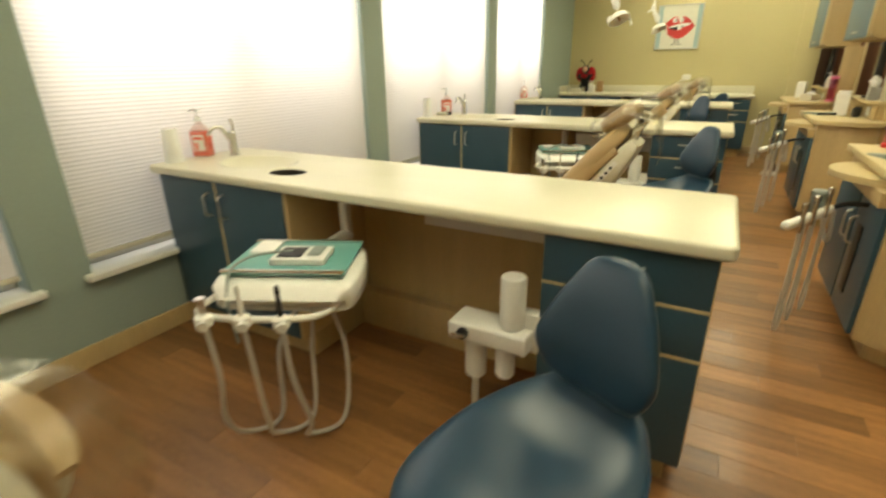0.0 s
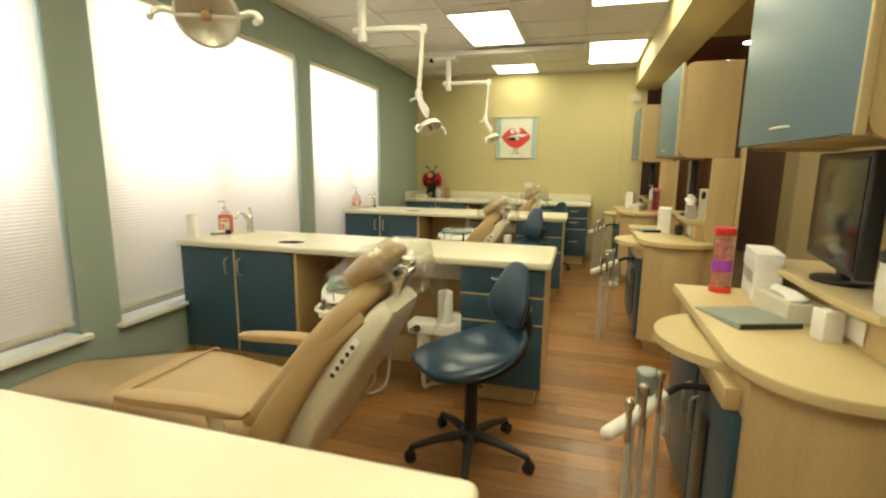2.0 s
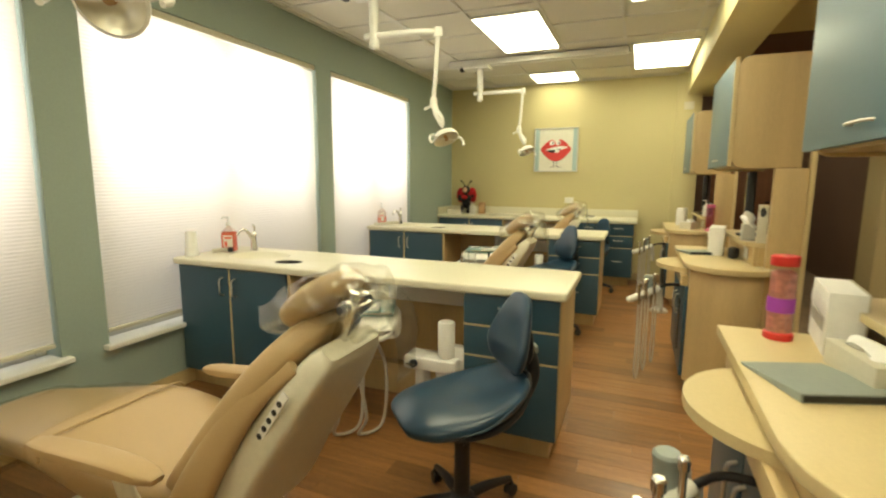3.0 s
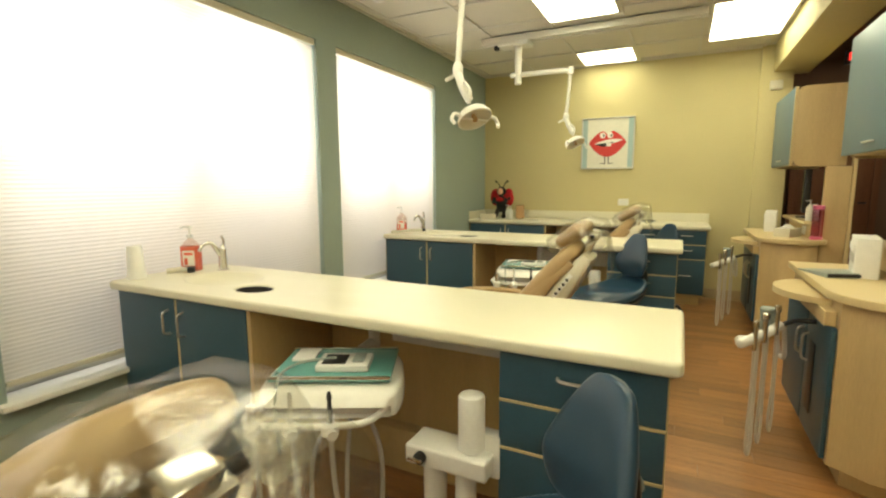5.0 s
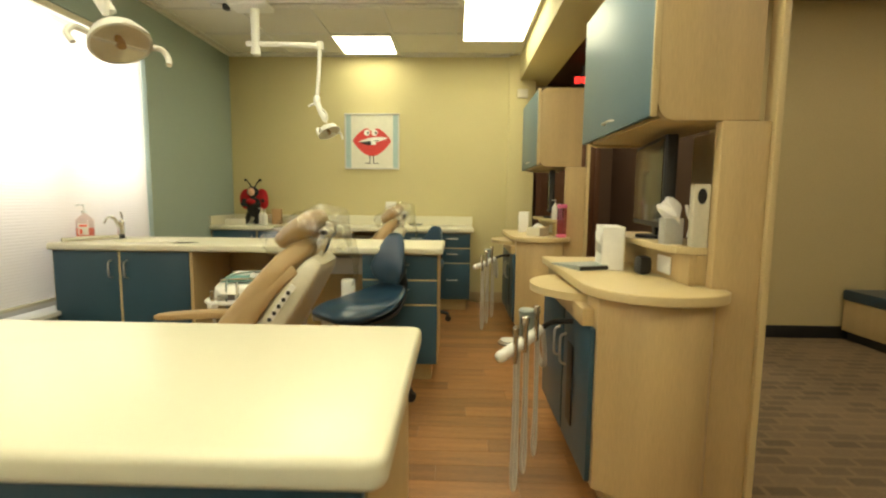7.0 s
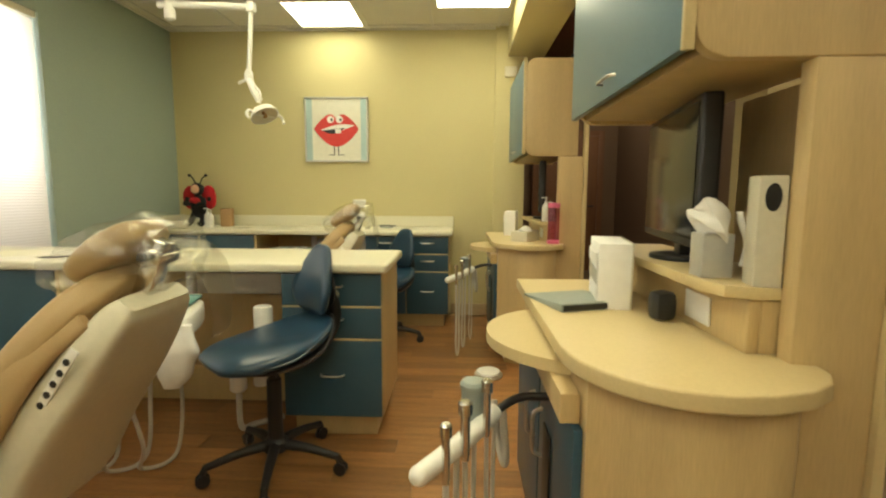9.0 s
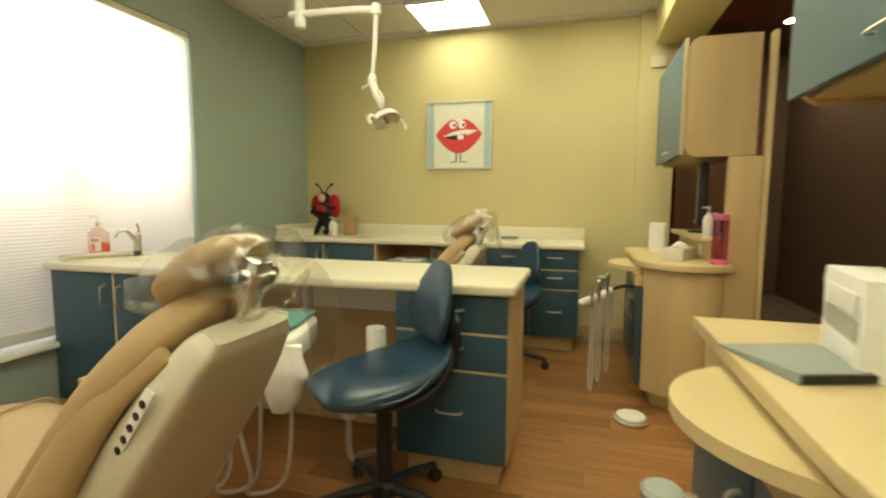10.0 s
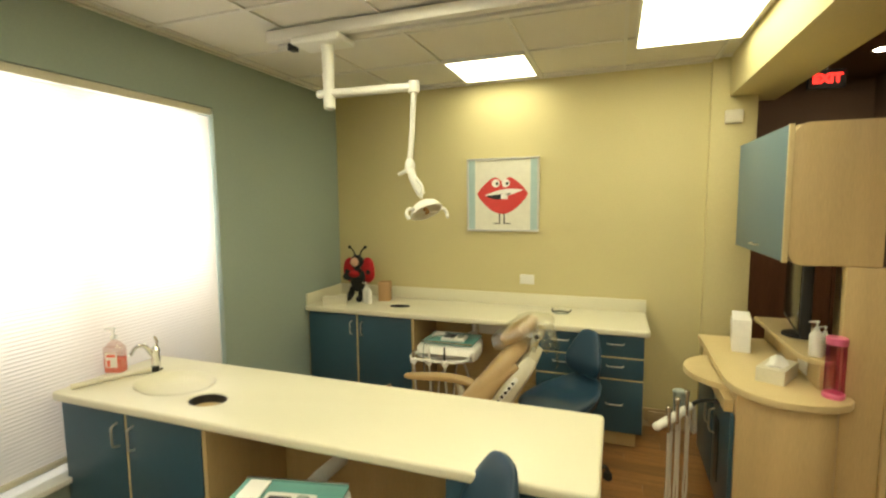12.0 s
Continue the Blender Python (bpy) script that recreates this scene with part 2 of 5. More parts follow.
def cushion(name, rows, mat, seg=20, steps=5, power=0.45, side=(0, 1, 0), wrinkle=0.0):
    """Padded shape lofted along rows of (centre, half width along side, half thickness)."""
    side = Vector(side)
    pts = smooth_path([r[0] for r in rows], steps)
    wid = smooth_path([(r[1], r[2], 0) for r in rows], steps)
    bm = bmesh.new()
    rings = []
    for i, p in enumerate(pts):
        d = (pts[min(i + 1, len(pts) - 1)] - pts[max(i - 1, 0)]).normalized()
        nrm = d.cross(side).normalized()
        ring = []
        for k in range(seg):
            a = 2 * math.pi * k / seg
            c, s = math.cos(a), math.sin(a)
            q = p + side * max(wid[i][0], 0.004) * math.copysign(abs(c) ** power, c) + nrm * max(wid[i][1], 0.003) * math.copysign(abs(s) ** power, s)
            if wrinkle:
                q += Vector((noise.noise(q * 17), noise.noise(q * 17 + Vector((9, 0, 0))), noise.noise(q * 17 + Vector((0, 9, 0))))) * wrinkle
            ring.append(bm.verts.new(q))
        rings.append(ring)
    for a, b in zip(rings, rings[1:]):
        for k in range(seg):
            bm.faces.new((a[k], a[(k + 1) % seg], b[(k + 1) % seg], b[k]))
    bm.faces.new(rings[0])
    bm.faces.new(rings[-1])
    me = finish(bm, name, mat, True)
    return me


def ball(name, centre, radii, mat, seg=20, wrinkle=0.0):
    bm = bmesh.new()
    bmesh.ops.create_uvsphere(bm, u_segments=seg, v_segments=seg // 2 + 2, radius=1)
    for v in bm.verts:
        q = Vector([centre[i] + v.co[i] * radii[i] for i in range(3)])
        if wrinkle:
            q += v.co * noise.noise(q * 22) * wrinkle
        v.co = q
    return finish(bm, name, mat, True)


def merge(name, meshes):
    """One mesh from several, keeping their materials."""
    bm, mats = bmesh.new(), []
    for me in meshes:
        start = len(bm.faces)
        bm.from_mesh(me)
        bm.faces.ensure_lookup_table()
        if me.materials:
            if me.materials[0] not in mats:
                mats.append(me.materials[0])
            for f in bm.faces[start:]:
                f.material_index = mats.index(me.materials[0])
    out = bpy.data.meshes.new(name)
    bm.to_mesh(out)
    bm.free()
    for mt in mats:
        out.materials.append(mt)
    out.set_sharp_from_angle(angle=radians(38))
    return out


def root(name, at=(0, 0, 0), label="", category="", group=""):
    ob = new(name)
    ob.empty_display_size = 0.1
    ob.location = at
    return tagged(ob, label, category, group)


def part(parent, name, me, label=""):
    ob = new(name, me)
    ob.parent = parent
    return tagged(ob, label) if label else ob


def structure(name, me, label="", category=""):
    return tagged(new(name, me), label or name.replace("_", " "), category, "", "structure")


def arc(cx, cy, r, a0, a1, n):
    return [(cx + r * math.cos(radians(a0 + (a1 - a0) * i / n)), cy + r * math.sin(radians(a0 + (a1 - a0) * i / n))) for i in range(n + 1)]


# ---- shell of the room ----
def wall_with_windows():
    parts, x0, x1 = [], WX - 0.22, WX
    y = -1.6
    zb, zt = 0.42, 2.355
    for a, b in WINDOWS:
        parts.append(box("w", (x0, y, 0), (x1, a, CZ + 0.1), SAGE, 0.0))
        parts.append(box("w", (x0, a, 0), (x1, b, zb), SAGE, 0.0))
        parts.append(box("w", (x0, a, zt), (x1, b, CZ + 0.1), SAGE, 0.0))
        y = b
    parts.append(box("w", (x0, y, 0), (x1, FY + 0.2, CZ + 0.1), SAGE, 0.0))
    structure("wall_west", merge("wall_west", parts), "sage green painted wall with four tall windows", "wall")


wall_with_windows()
structure("wall_north", merge("wall_north", [box("w", (WX, FY, 0), (0.92, FY + 0.2, CZ + 0.5), YELLOW, 0.0),
                                             box("w", (0.64, FY - 0.06, 0), (0.925, FY + 0.002, CZ + 0.05), YELLOW, 0.004)]),
          "straw yellow painted end wall with a shallow pier", "wall")
structure("wall_south", box("wall_south", (WX - 0.2, -1.8, 0), (4.5, -1.6, CZ + 0.5), YELLOW, 0.0), "plain straw yellow wall", "wall")
structure("wall_corridor", box("wall_corridor", (2.35, 8.68, 0), (4.5, 9.05, CZ + 0.5), TAN, 0.0), "tan painted corridor wall", "wall")
structure("wall_waiting", box("wall_waiting", (4.3, -1.6, 0), (4.5, 8.68, CZ + 0.5), TAN, 0.0), "tan painted wall beside the bench", "wall")
structure("wall_hall", box("wall_hall", (2.7, 9.05, 0), (2.9, 13.0, CZ + 0.5), BROWN, 0.0), "dark brown hall wall", "wall")
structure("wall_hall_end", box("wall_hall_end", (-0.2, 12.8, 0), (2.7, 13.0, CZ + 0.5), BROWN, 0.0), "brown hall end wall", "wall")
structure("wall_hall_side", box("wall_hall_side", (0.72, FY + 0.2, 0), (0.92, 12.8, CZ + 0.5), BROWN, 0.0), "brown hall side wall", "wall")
structure("floor", box("floor", (WX - 0.2, -1.8, -0.12), (4.5, 13.0, -0.012), BASE, 0.0), "subfloor under the wood planks", "floor")
structure("carpet", box("carpet", (EX, -1.6, -0.012), (4.3, 12.8, 0.004), CARPET, 0.0), "brown patterned carpet tiles in the corridor", "carpet")
structure("trim_carpet_edge", box("trim", (EX - 0.03, -1.6, -0.012), (EX + 0.005, 12.8, 0.007), ALU, 0.002), "metal strip between planks and carpet", "trim")


def ceiling():
    parts = [box("c", (WX - 0.2, -1.8, CZ + 0.012), (0.80, FY + 0.2, CZ + 0.12), CEIL, 0.0)]
    gx = [-0.55 + 0.605 * k for k in range(-3, 3)]
    gy = [9.90 - 0.605 * k for k in range(0, 20)]
    for x in gx:
        parts.append(box("g", (x - 0.012, -1.6, CZ), (x + 0.012, FY, CZ + 0.011), GRID, 0.0))
    for y in gy:
        parts.append(box("g", (WX, y - 0.012, CZ + 0.001), (0.748, y + 0.012, CZ + 0.0115), GRID, 0.0))
    parts.append(box("g", (WX, FY - 0.022, CZ - 0.002), (0.7, FY - 0.0005, CZ + 0.01), GRID, 0.0))
    parts.append(box("g", (WX + 0.0005, -1.6, CZ - 0.002), (WX + 0.022, FY - 0.023, CZ + 0.01), GRID, 0.0))
    structure("ceiling", merge("ceiling", parts), "white mineral tile ceiling on a metal grid", "ceiling")


ceiling()
structure("ceiling_soffit", box("soffit", (0.75, -1.6, 2.44), (1.09, FY + 0.2, CZ + 0.2), YELLOW, 0.004), "straw yellow boxed soffit over the aisle stations", "soffit")
structure("ceiling_corridor", box("ceiling_corridor", (1.09, -1.8, 2.76), (4.5, 8.68, 2.9), TAN, 0.0), "corridor ceiling", "ceiling")
# the ceiling's shadow is put into this brown
structure("ceiling_hall", box("ceiling_hall", (1.0, 8.65, 3.06), (2.9, 13.0, 3.16), BROWN, 0.0), "hall ceiling in a dark brown that includes its shade", "ceiling")
structure("baseboard", merge("baseboard", [box("b", (0.30, FY - 0.075, 0), (0.93, FY - 0.061, 0.10), BASE, 0.003),
                                            box("b", (0.24, FY - 0.014, 0), (0.638, FY - 0.001, 0.10), BASE, 0.003),
                                            box("b", (WX + 0.001, -1.6, 0), (WX + 0.014, FY - 0.6, 0.10), MAPLE, 0.003),
                                            box("b", (2.35, 8.665, 0.004), (4.3, 8.679, 0.11), BLACK, 0.003)]), "low skirting along the walls", "baseboard")


def ceiling_light(x0, x1, y0, y1):
    ob = root("ceiling_light", ((x0 + x1) / 2, (y0 + y1) / 2, CZ), "recessed fluorescent ceiling light with a white diffuser", "ceiling light", "ceiling lights")
    w, d = (x1 - x0) / 2, (y1 - y0) / 2
    part(ob, "diffuser", box("diffuser", (-w + 0.016, -d + 0.016, -0.004), (w - 0.016, d - 0.016, 0.004), LENS, 0.0), "glowing acrylic diffuser")
    part(ob, "frame", merge("frame", [box("f", (-w, -d, -0.009), (w, -d + 0.018, 0.01), GRID, 0.002), box("f", (-w, d - 0.018, -0.009), (w, d, 0.01), GRID, 0.002),
                                      box("f", (-w, -d + 0.019, -0.009), (-w + 0.018, d - 0.019, 0.01), GRID, 0.002), box("f", (w - 0.018, -d + 0.019, -0.009), (w, d - 0.019, 0.01), GRID, 0.002)]))


ceiling_light(-1.15, -0.56, 9.30, 9.89)
# in both rows, panels nearer than y = 7 are added overhead for light
for yy in (7.02, 4.66, 2.30, -0.1):
    ceiling_light(-1.15, -0.56, yy, yy + 1.17)
for yy in (8.32, 5.96, 3.60, 1.24):
    ceiling_light(0.11, 0.72, yy, yy + 1.15)


def window(i, a, b):
    x = WX
    zb, zt = 0.42, 2.355
    ob = root("window_%d" % i, (x, (a + b) / 2, zb), "tall window with a lowered white pleated shade", "window")
    ob["kind"] = "structure"
    h, w = zt - zb, (b - a) / 2
    frame_parts = []
    for y0, y1 in ((-w, -w + 0.05), (w - 0.05, w), (-0.035, 0.035)):
        frame_parts.append(box("f", (-0.19, y0, 0.0), (-0.13, y1, h), PLASTIC, 0.004))
    frame_parts += [box("f", (-0.188, -w + 0.05, 0), (-0.132, w - 0.05, 0.06), PLASTIC, 0.004), box("f", (-0.188, -w + 0.05, h - 0.06), (-0.132, w - 0.05, h), PLASTIC, 0.004)]
    part(ob, "frame", merge("frame", frame_parts), "white window frame with a centre mullion")
    g = part(ob, "pane", box("pane", (-0.168, -w + 0.05, 0.06), (-0.16, w - 0.05, h - 0.06), GLASS, 0.0), "clear glass pane")
    g.visible_shadow = False
    part(ob, "sill", box("sill", (-0.12, -w - 0.035, -0.020), (0.05, w + 0.035, 0.008), WHITE, 0.006), "white painted sill")
    # pleated shade
    bm = bmesh.new()
    z, n = 0.085, int((h - 0.13) / 0.0095)
    rows = [[bm.verts.new((-0.035 + (0.0022 if k % 2 else 0.0), s * (w - 0.012), z + k * 0.0095)) for s in (-1, 1)] for k in range(n)]
    for p, q in zip(rows, rows[1:]):
        bm.faces.new((p[0], p[1], q[1], q[0]))
    part(ob, "shade", finish(bm, "shade", SHADE), "white translucent pleated shade")
    part(ob, "headrail", box("headrail", (-0.06, -w + 0.006, h - 0.045), (-0.012, w - 0.006, h - 0.002), CREAM, 0.004))
    part(ob, "bottom_rail", box("bottom_rail", (-0.052, -w + 0.012, 0.062), (-0.018, w - 0.012, 0.085), CREAM, 0.005))
    lamp = bpy.data.lights.new("daylight", "AREA")
    lamp.shape, lamp.size, lamp.size_y = "RECTANGLE", b - a + 0.3, 1.15
    lamp.energy, lamp.color = SHADE_LIGHT, (1.0, 0.93, 0.88)
    lo = new("daylight", lamp)
    lo.matrix_world = look((x - 0.42, (a + b) / 2, 1.86), (x, (a + b) / 2, 1.86))


for i, (a, b) in enumerate(WINDOWS):
    window(i + 1, a, b)
structure("ground", box("ground", (-60, -60, -0.5), (-2.7, 60, -0.3), BASE, 0.0), "tan paved ground outside the windows", "ground")


# ---- peninsula counters ----
def handle(parent, x, y, z, vertical=True, length=0.11):
    a = length / 2
    pts = [(x, y, z - a), (x, y - 0.028, z - a + 0.012), (x, y - 0.03, z), (x, y - 0.028, z + a - 0.012), (x, y, z + a)] if vertical else \
          [(x - a, y, z), (x - a + 0.012, y - 0.022, z), (x, y - 0.026, z), (x + a - 0.012, y - 0.022, z), (x + a, y, z)]
    part(parent, "handle", tube("handle", pts, 0.005, ALU, 8, 4), "satin metal pull handle")


def top_with_holes(name, x0, x1, y0, y1, z0, z1, holes, mat):
    """Counter slab with rounded edge and elliptical cut-outs (cx, cy, rx, ry)."""
    bm = bmesh.new()
    r = 0.025
    ring = []
    for cx, cy, a0 in ((x1 - r, y0 + r, -90), (x1 - r, y1 - r, 0), (x0 + r, y1 - r, 90), (x0 + r, y0 + r, 180)):
        ring += arc(cx, cy, r, a0, a0 + 90, 4)
    loops = [ring] + [[(cx + rx * math.cos(2 * math.pi * k / 28), cy + ry * math.sin(2 * math.pi * k / 28)) for k in range(28)] for cx, cy, rx, ry in holes]
    edges = []
    for lp in loops:
        vs = [bm.verts.new((p[0], p[1], z1)) for p in lp]
        edges += [bm.edges.new((vs[i], vs[(i + 1) % len(vs)])) for i in range(len(vs))]
    bmesh.ops.triangle_fill(bm, use_beauty=True, use_dissolve=False, edges=edges)
    ext = bmesh.ops.extrude_face_region(bm, geom=bm.faces[:])
    for v in [g for g in ext["geom"] if isinstance(g, bmesh.types.BMVert)]:
        v.co.z = z0
    bmesh.ops.recalc_face_normals(bm, faces=bm.faces[:])
    outer = [e for e in bm.edges if len(e.link_faces) == 2 and e.calc_face_angle(0) > 1.2 and abs(e.verts[0].co.z - e.verts[1].co.z) < 1e-5]
    bmesh.ops.bevel(bm, geom=outer, offset=0.012, segments=4, affect="EDGES", profile=0.5)
    return finish(bm, name, mat, True)


def counter(y0, x1, depth, last=False, dx=0.0):
    """Counter with a sink cupboard by the window, a knee space and drawers by the aisle. y0: front edge of the top."""
    ob = root("counter", (0, y0, 0), "blue laminate counter with cream solid top, sink and drawers", "counter", "bay counters")
    xw = WX + 0.002
    sx, sy = -2.0 + dx * 0.5, 0.285
    holes = [(sx, sy, 0.205, 0.15), (-1.68 + dx, 0.18 if not last else 0.26, 0.090, 0.068)]
    if last:
        holes = holes[1:]
    part(ob, "countertop", top_with_holes("countertop", xw, x1, 0, depth, CT - 0.042, CT, holes, SOLID), "cream solid surface top with a rounded edge")
    if not last:
        prof = [(0.001, 0.0), (0.12, 0.004), (0.17, 0.03), (0.19, 0.075), (0.205, 0.106)]
        bm = bmesh.new()
        rings = []
        for r, z in prof:
            rings.append([bm.verts.new((sx + r * math.cos(2 * math.pi * k / 28), sy + r * 0.732 * math.sin(2 * math.pi * k / 28), CT - 0.0405 + z * 0.36)) for k in range(28)])
        for p, q in zip(rings, rings[1:]):
            for k in range(28):
                bm.faces.new((p[k], p[(k + 1) % 28], q[(k + 1) % 28], q[k]))
        bm.faces.new(rings[0])
        part(ob, "basin", finish(bm, "basin", SOLID, True), "moulded cream basin")
    hx, hy, rx, ry = holes[-1]
    # black cup added below the hole so its inside reads as deep shade
    dark_cup = lathe("waste_liner", [(0.02, -0.28), (0.97, -0.27), (0.985, -0.006), (0.93, -0.006), (0.92, -0.26), (0.02, -0.265)], BLACK, 28)
    dark_cup.transform(Matrix.Translation((hx, hy, CT)) @ Matrix.Diagonal((rx, ry, 1, 1)))
    part(ob, "waste_liner", dark_cup, "black cup standing in for the shade inside the waste opening")
    fy = 0.035
    z0, z1 = 0.115, CT - 0.044
    # sink cupboard
    xc = -1.555 + dx if not last else -1.46
    part(ob, "carcass", merge("carcass", [box("c", (xw, fy + 0.02, z0), (xc - 0.022, depth - 0.02, z1), MAPLE, 0.002),
                                          box("c", (xc - 0.021, fy + 0.004, z0), (xc, depth - 0.02, z1), MAPLE, 0.002)]), "maple laminate cupboard carcass")
    mid = (xw + xc - 0.022) / 2
    for a, b, hxx in ((xw + 0.02, mid - 0.008, mid - 0.05), (mid + 0.008, xc - 0.024, mid + 0.05)):
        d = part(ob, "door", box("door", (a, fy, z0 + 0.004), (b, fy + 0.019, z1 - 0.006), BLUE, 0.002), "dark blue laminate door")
        handle(d, hxx, fy, 0.70)
    part(ob, "stile", box("stile", (mid - 0.007, fy + 0.002, z0), (mid + 0.007, fy + 0.019, z1), MAPLE_TOP, 0.001))
    # knee space back and lower rail
    xd = x1 - 0.50 if not last else x1 - 0.76
    part(ob, "back_panel", box("back", (xc + 0.001, depth - 0.05, 0.02), (xd - 0.001, depth - 0.03, z1), MAPLE, 0.002), "maple laminate back panel")
    part(ob, "footrail", box("foot", (xc + 0.001, depth - 0.12, 0.001), (xd - 0.001, depth - 0.051, 0.20), MAPLE, 0.004))
    part(ob, "apron", box("apron", (xc + 0.42, depth - 0.15, z1 - 0.19), (xd - 0.001, depth - 0.051, z1 - 0.075), PLASTIC, 0.006), "white service cover under the top")
    # drawers
    part(ob, "drawer_carcass", box("c", (xd, fy + 0.02, z0), (x1 - 0.03, depth - 0.02, z1), MAPLE, 0.002), "maple laminate drawer carcass")
    cols = [(xd + 0.004, x1 - 0.034)] if not last else [(xd + 0.004, xd + 0.352), (xd + 0.36, x1 - 0.034)]
    for a, b in cols:
        zz = [z1 - 0.004, 0.655, 0.50, z0 + 0.004]
        for k in range(3):
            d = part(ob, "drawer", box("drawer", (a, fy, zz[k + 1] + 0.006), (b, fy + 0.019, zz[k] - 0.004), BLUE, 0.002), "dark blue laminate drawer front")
            handle(d, (a + b) / 2, fy, (zz[k] + zz[k + 1]) / 2 + 0.02, False)
            if k < 2:
                part(ob, "edge_strip", box("strip", (a, fy - 0.002, zz[k + 1] - 0.003), (b, fy + 0.018, zz[k + 1] + 0.005), MAPLE_TOP, 0.001))
    part(ob, "plinth", box("plinth", (xw, fy + 0.07, 0.001), (xc - 0.001, depth - 0.06, z0 - 0.001), MAPLE, 0.002), "maple laminate plinth")
    part(ob, "plinth", box("plinth", (xd + 0.03, fy + 0.07, 0.001), (x1 - 0.07, depth - 0.06, z0 - 0.001), MAPLE, 0.002), "maple laminate plinth")
    if last:
        part(ob, "backsplash", merge("backsplash", [box("b", (xw, depth - 0.022, CT + 0.0005), (x1, depth - 0.002, CT + 0.10), SOLID, 0.004),
                                                    box("b", (xw, 0.03, CT + 0.0005), (xw + 0.02, depth - 0.023, CT + 0.10), SOLID, 0.004)]), "cream upstand along the wall")
    return ob


for yf in FRONTS:
    counter(yf, 0.0, DEPTH, False, -0.03 if yf == FRONTS[0] else 0.0)
counter(9.41, 0.26, 0.59, True)


def faucet(x, y):
    ob = root("faucet", (x, y, CT), "chrome single lever basin faucet on the counter", "faucet", "counter faucets")
    part(ob, "body", lathe("body", [(0.030, 0.0), (0.030, 0.006), (0.022, 0.012), (0.019, 0.09), (0.022, 0.115), (0.012, 0.13)], CHROME, 18))
    part(ob, "spout", tube("spout", [(0, -0.012, 0.085), (0, -0.05, 0.145), (0, -0.09, 0.145), (0, -0.115, 0.11)], 0.012, CHROME, 12, 5, 0.009))
    part(ob, "lever", tube("lever", [(0, 0.0, 0.12), (0, 0.01, 0.15), (0, 0.0, 0.185)], 0.009, CHROME, 10, 4, 0.006))
    ob.rotation_euler = (0, 0, radians(-20))


def soap(x, y, level, rot=0):
    ob = root("soap_bottle", (x, y, CT), "clear pump bottle of coral liquid hand soap", "soap bottle", "soap bottles")
    def body(s, z0, z1, mat):
        w, d = 0.048 * s, 0.030 * s
        out = []
        for cx, cy, a0 in ((w - 0.014, -d + 0.014, -90), (w - 0.014, d - 0.014, 0), (-w + 0.014, d - 0.014, 90), (-w + 0.014, -d + 0.014, 180)):
            out += arc(cx, cy, 0.014, a0, a0 + 90, 4)
        return plate("bottle", out, z0, z1, mat, 0.004)
    part(ob, "liquid", body(0.96, 0.002, level, CORAL), "coral liquid soap")
    part(ob, "bottle", merge("bottle", [body(1.0, 0.0, 0.135, SOAPB), lathe("n", [(0.042, 0.135), (0.030, 0.155), (0.014, 0.165), (0.014, 0.175)], SOAPB, 20)]), "clear plastic bottle")
    part(ob, "label", box("label", (-0.030, -0.0325, 0.03), (0.030, -0.031, 0.11), LABEL, 0.0004), "pale printed label")
    part(ob, "print", merge("print", [box("p", (-0.022, -0.0338, 0.035), (-0.006, -0.0327, 0.07), CORAL, 0.0), box("p", (-0.022, -0.0338, 0.086), (0.022, -0.0327, 0.10), CORAL, 0.0)]), "red printed blocks")
    part(ob, "pump", merge("pump", [lathe("p", [(0.016, 0.175), (0.016, 0.192), (0.006, 0.195), (0.006, 0.222), (0.012, 0.225), (0.012, 0.235)], PLASTIC, 16),
                                    tube("t", [(0, 0, 0.230), (-0.03, 0, 0.231), (-0.045, 0, 0.222)], 0.006, PLASTIC, 8, 4)]), "white pump top")
    ob.rotation_euler = (0, 0, radians(rot))


for k, yf in enumerate(FRONTS):
    faucet((-2.28, -2.20, -2.24)[k], yf + (0.36, 0.44, 0.38)[k])
    soap((-2.42, -2.34, -2.43)[k], yf + (0.28, 0.36, 0.30)[k], (0.125, 0.130, 0.075)[k], (25, 30, 20)[k])


def cup(x, y):
    ob = new("paper_cup", lathe("paper_cup", [(0.030, 0.16), (0.033, 0.155), (0.040, 0.02), (0.044, 0.01), (0.044, 0.0)], PAPER, 24))
    ob.location = (x, y, CT)
    tagged(ob, "stack of white paper cups turned over on the counter", "paper cups")


cup(-2.39, FRONTS[1] + 0.10)
cup(-2.39, FRONTS[0] + 0.10)


def swab(x, y, z, rot, length, label, name, mat):
    ob = new(name, merge(name, [tube("b", [(-length / 2, 0, 0.016), (0, 0.004, 0.018), (length / 2, 0, 0.016)], 0.014, mat, 10, 4), box("e", (length / 2 - 0.005, -0.018, 0.001), (length / 2 + 0.03, 0.018, 0.03), BLACK, 0.005)]))
    ob.location, ob.rotation_euler = (x, y, z), (0, 0, radians(rot))
    tagged(ob, label, "tool")


swab(-2.31, FRONTS[2] + 0.20, CT, 65, 0.34, "cream handled scrub tool lying on the counter by the sink", "scrub_tool", CREAM)
swab(-2.33, FRONTS[1] + 0.27, CT, 50, 0.10, "small cream brush lying on the counter by the sink", "small_brush", CREAM)


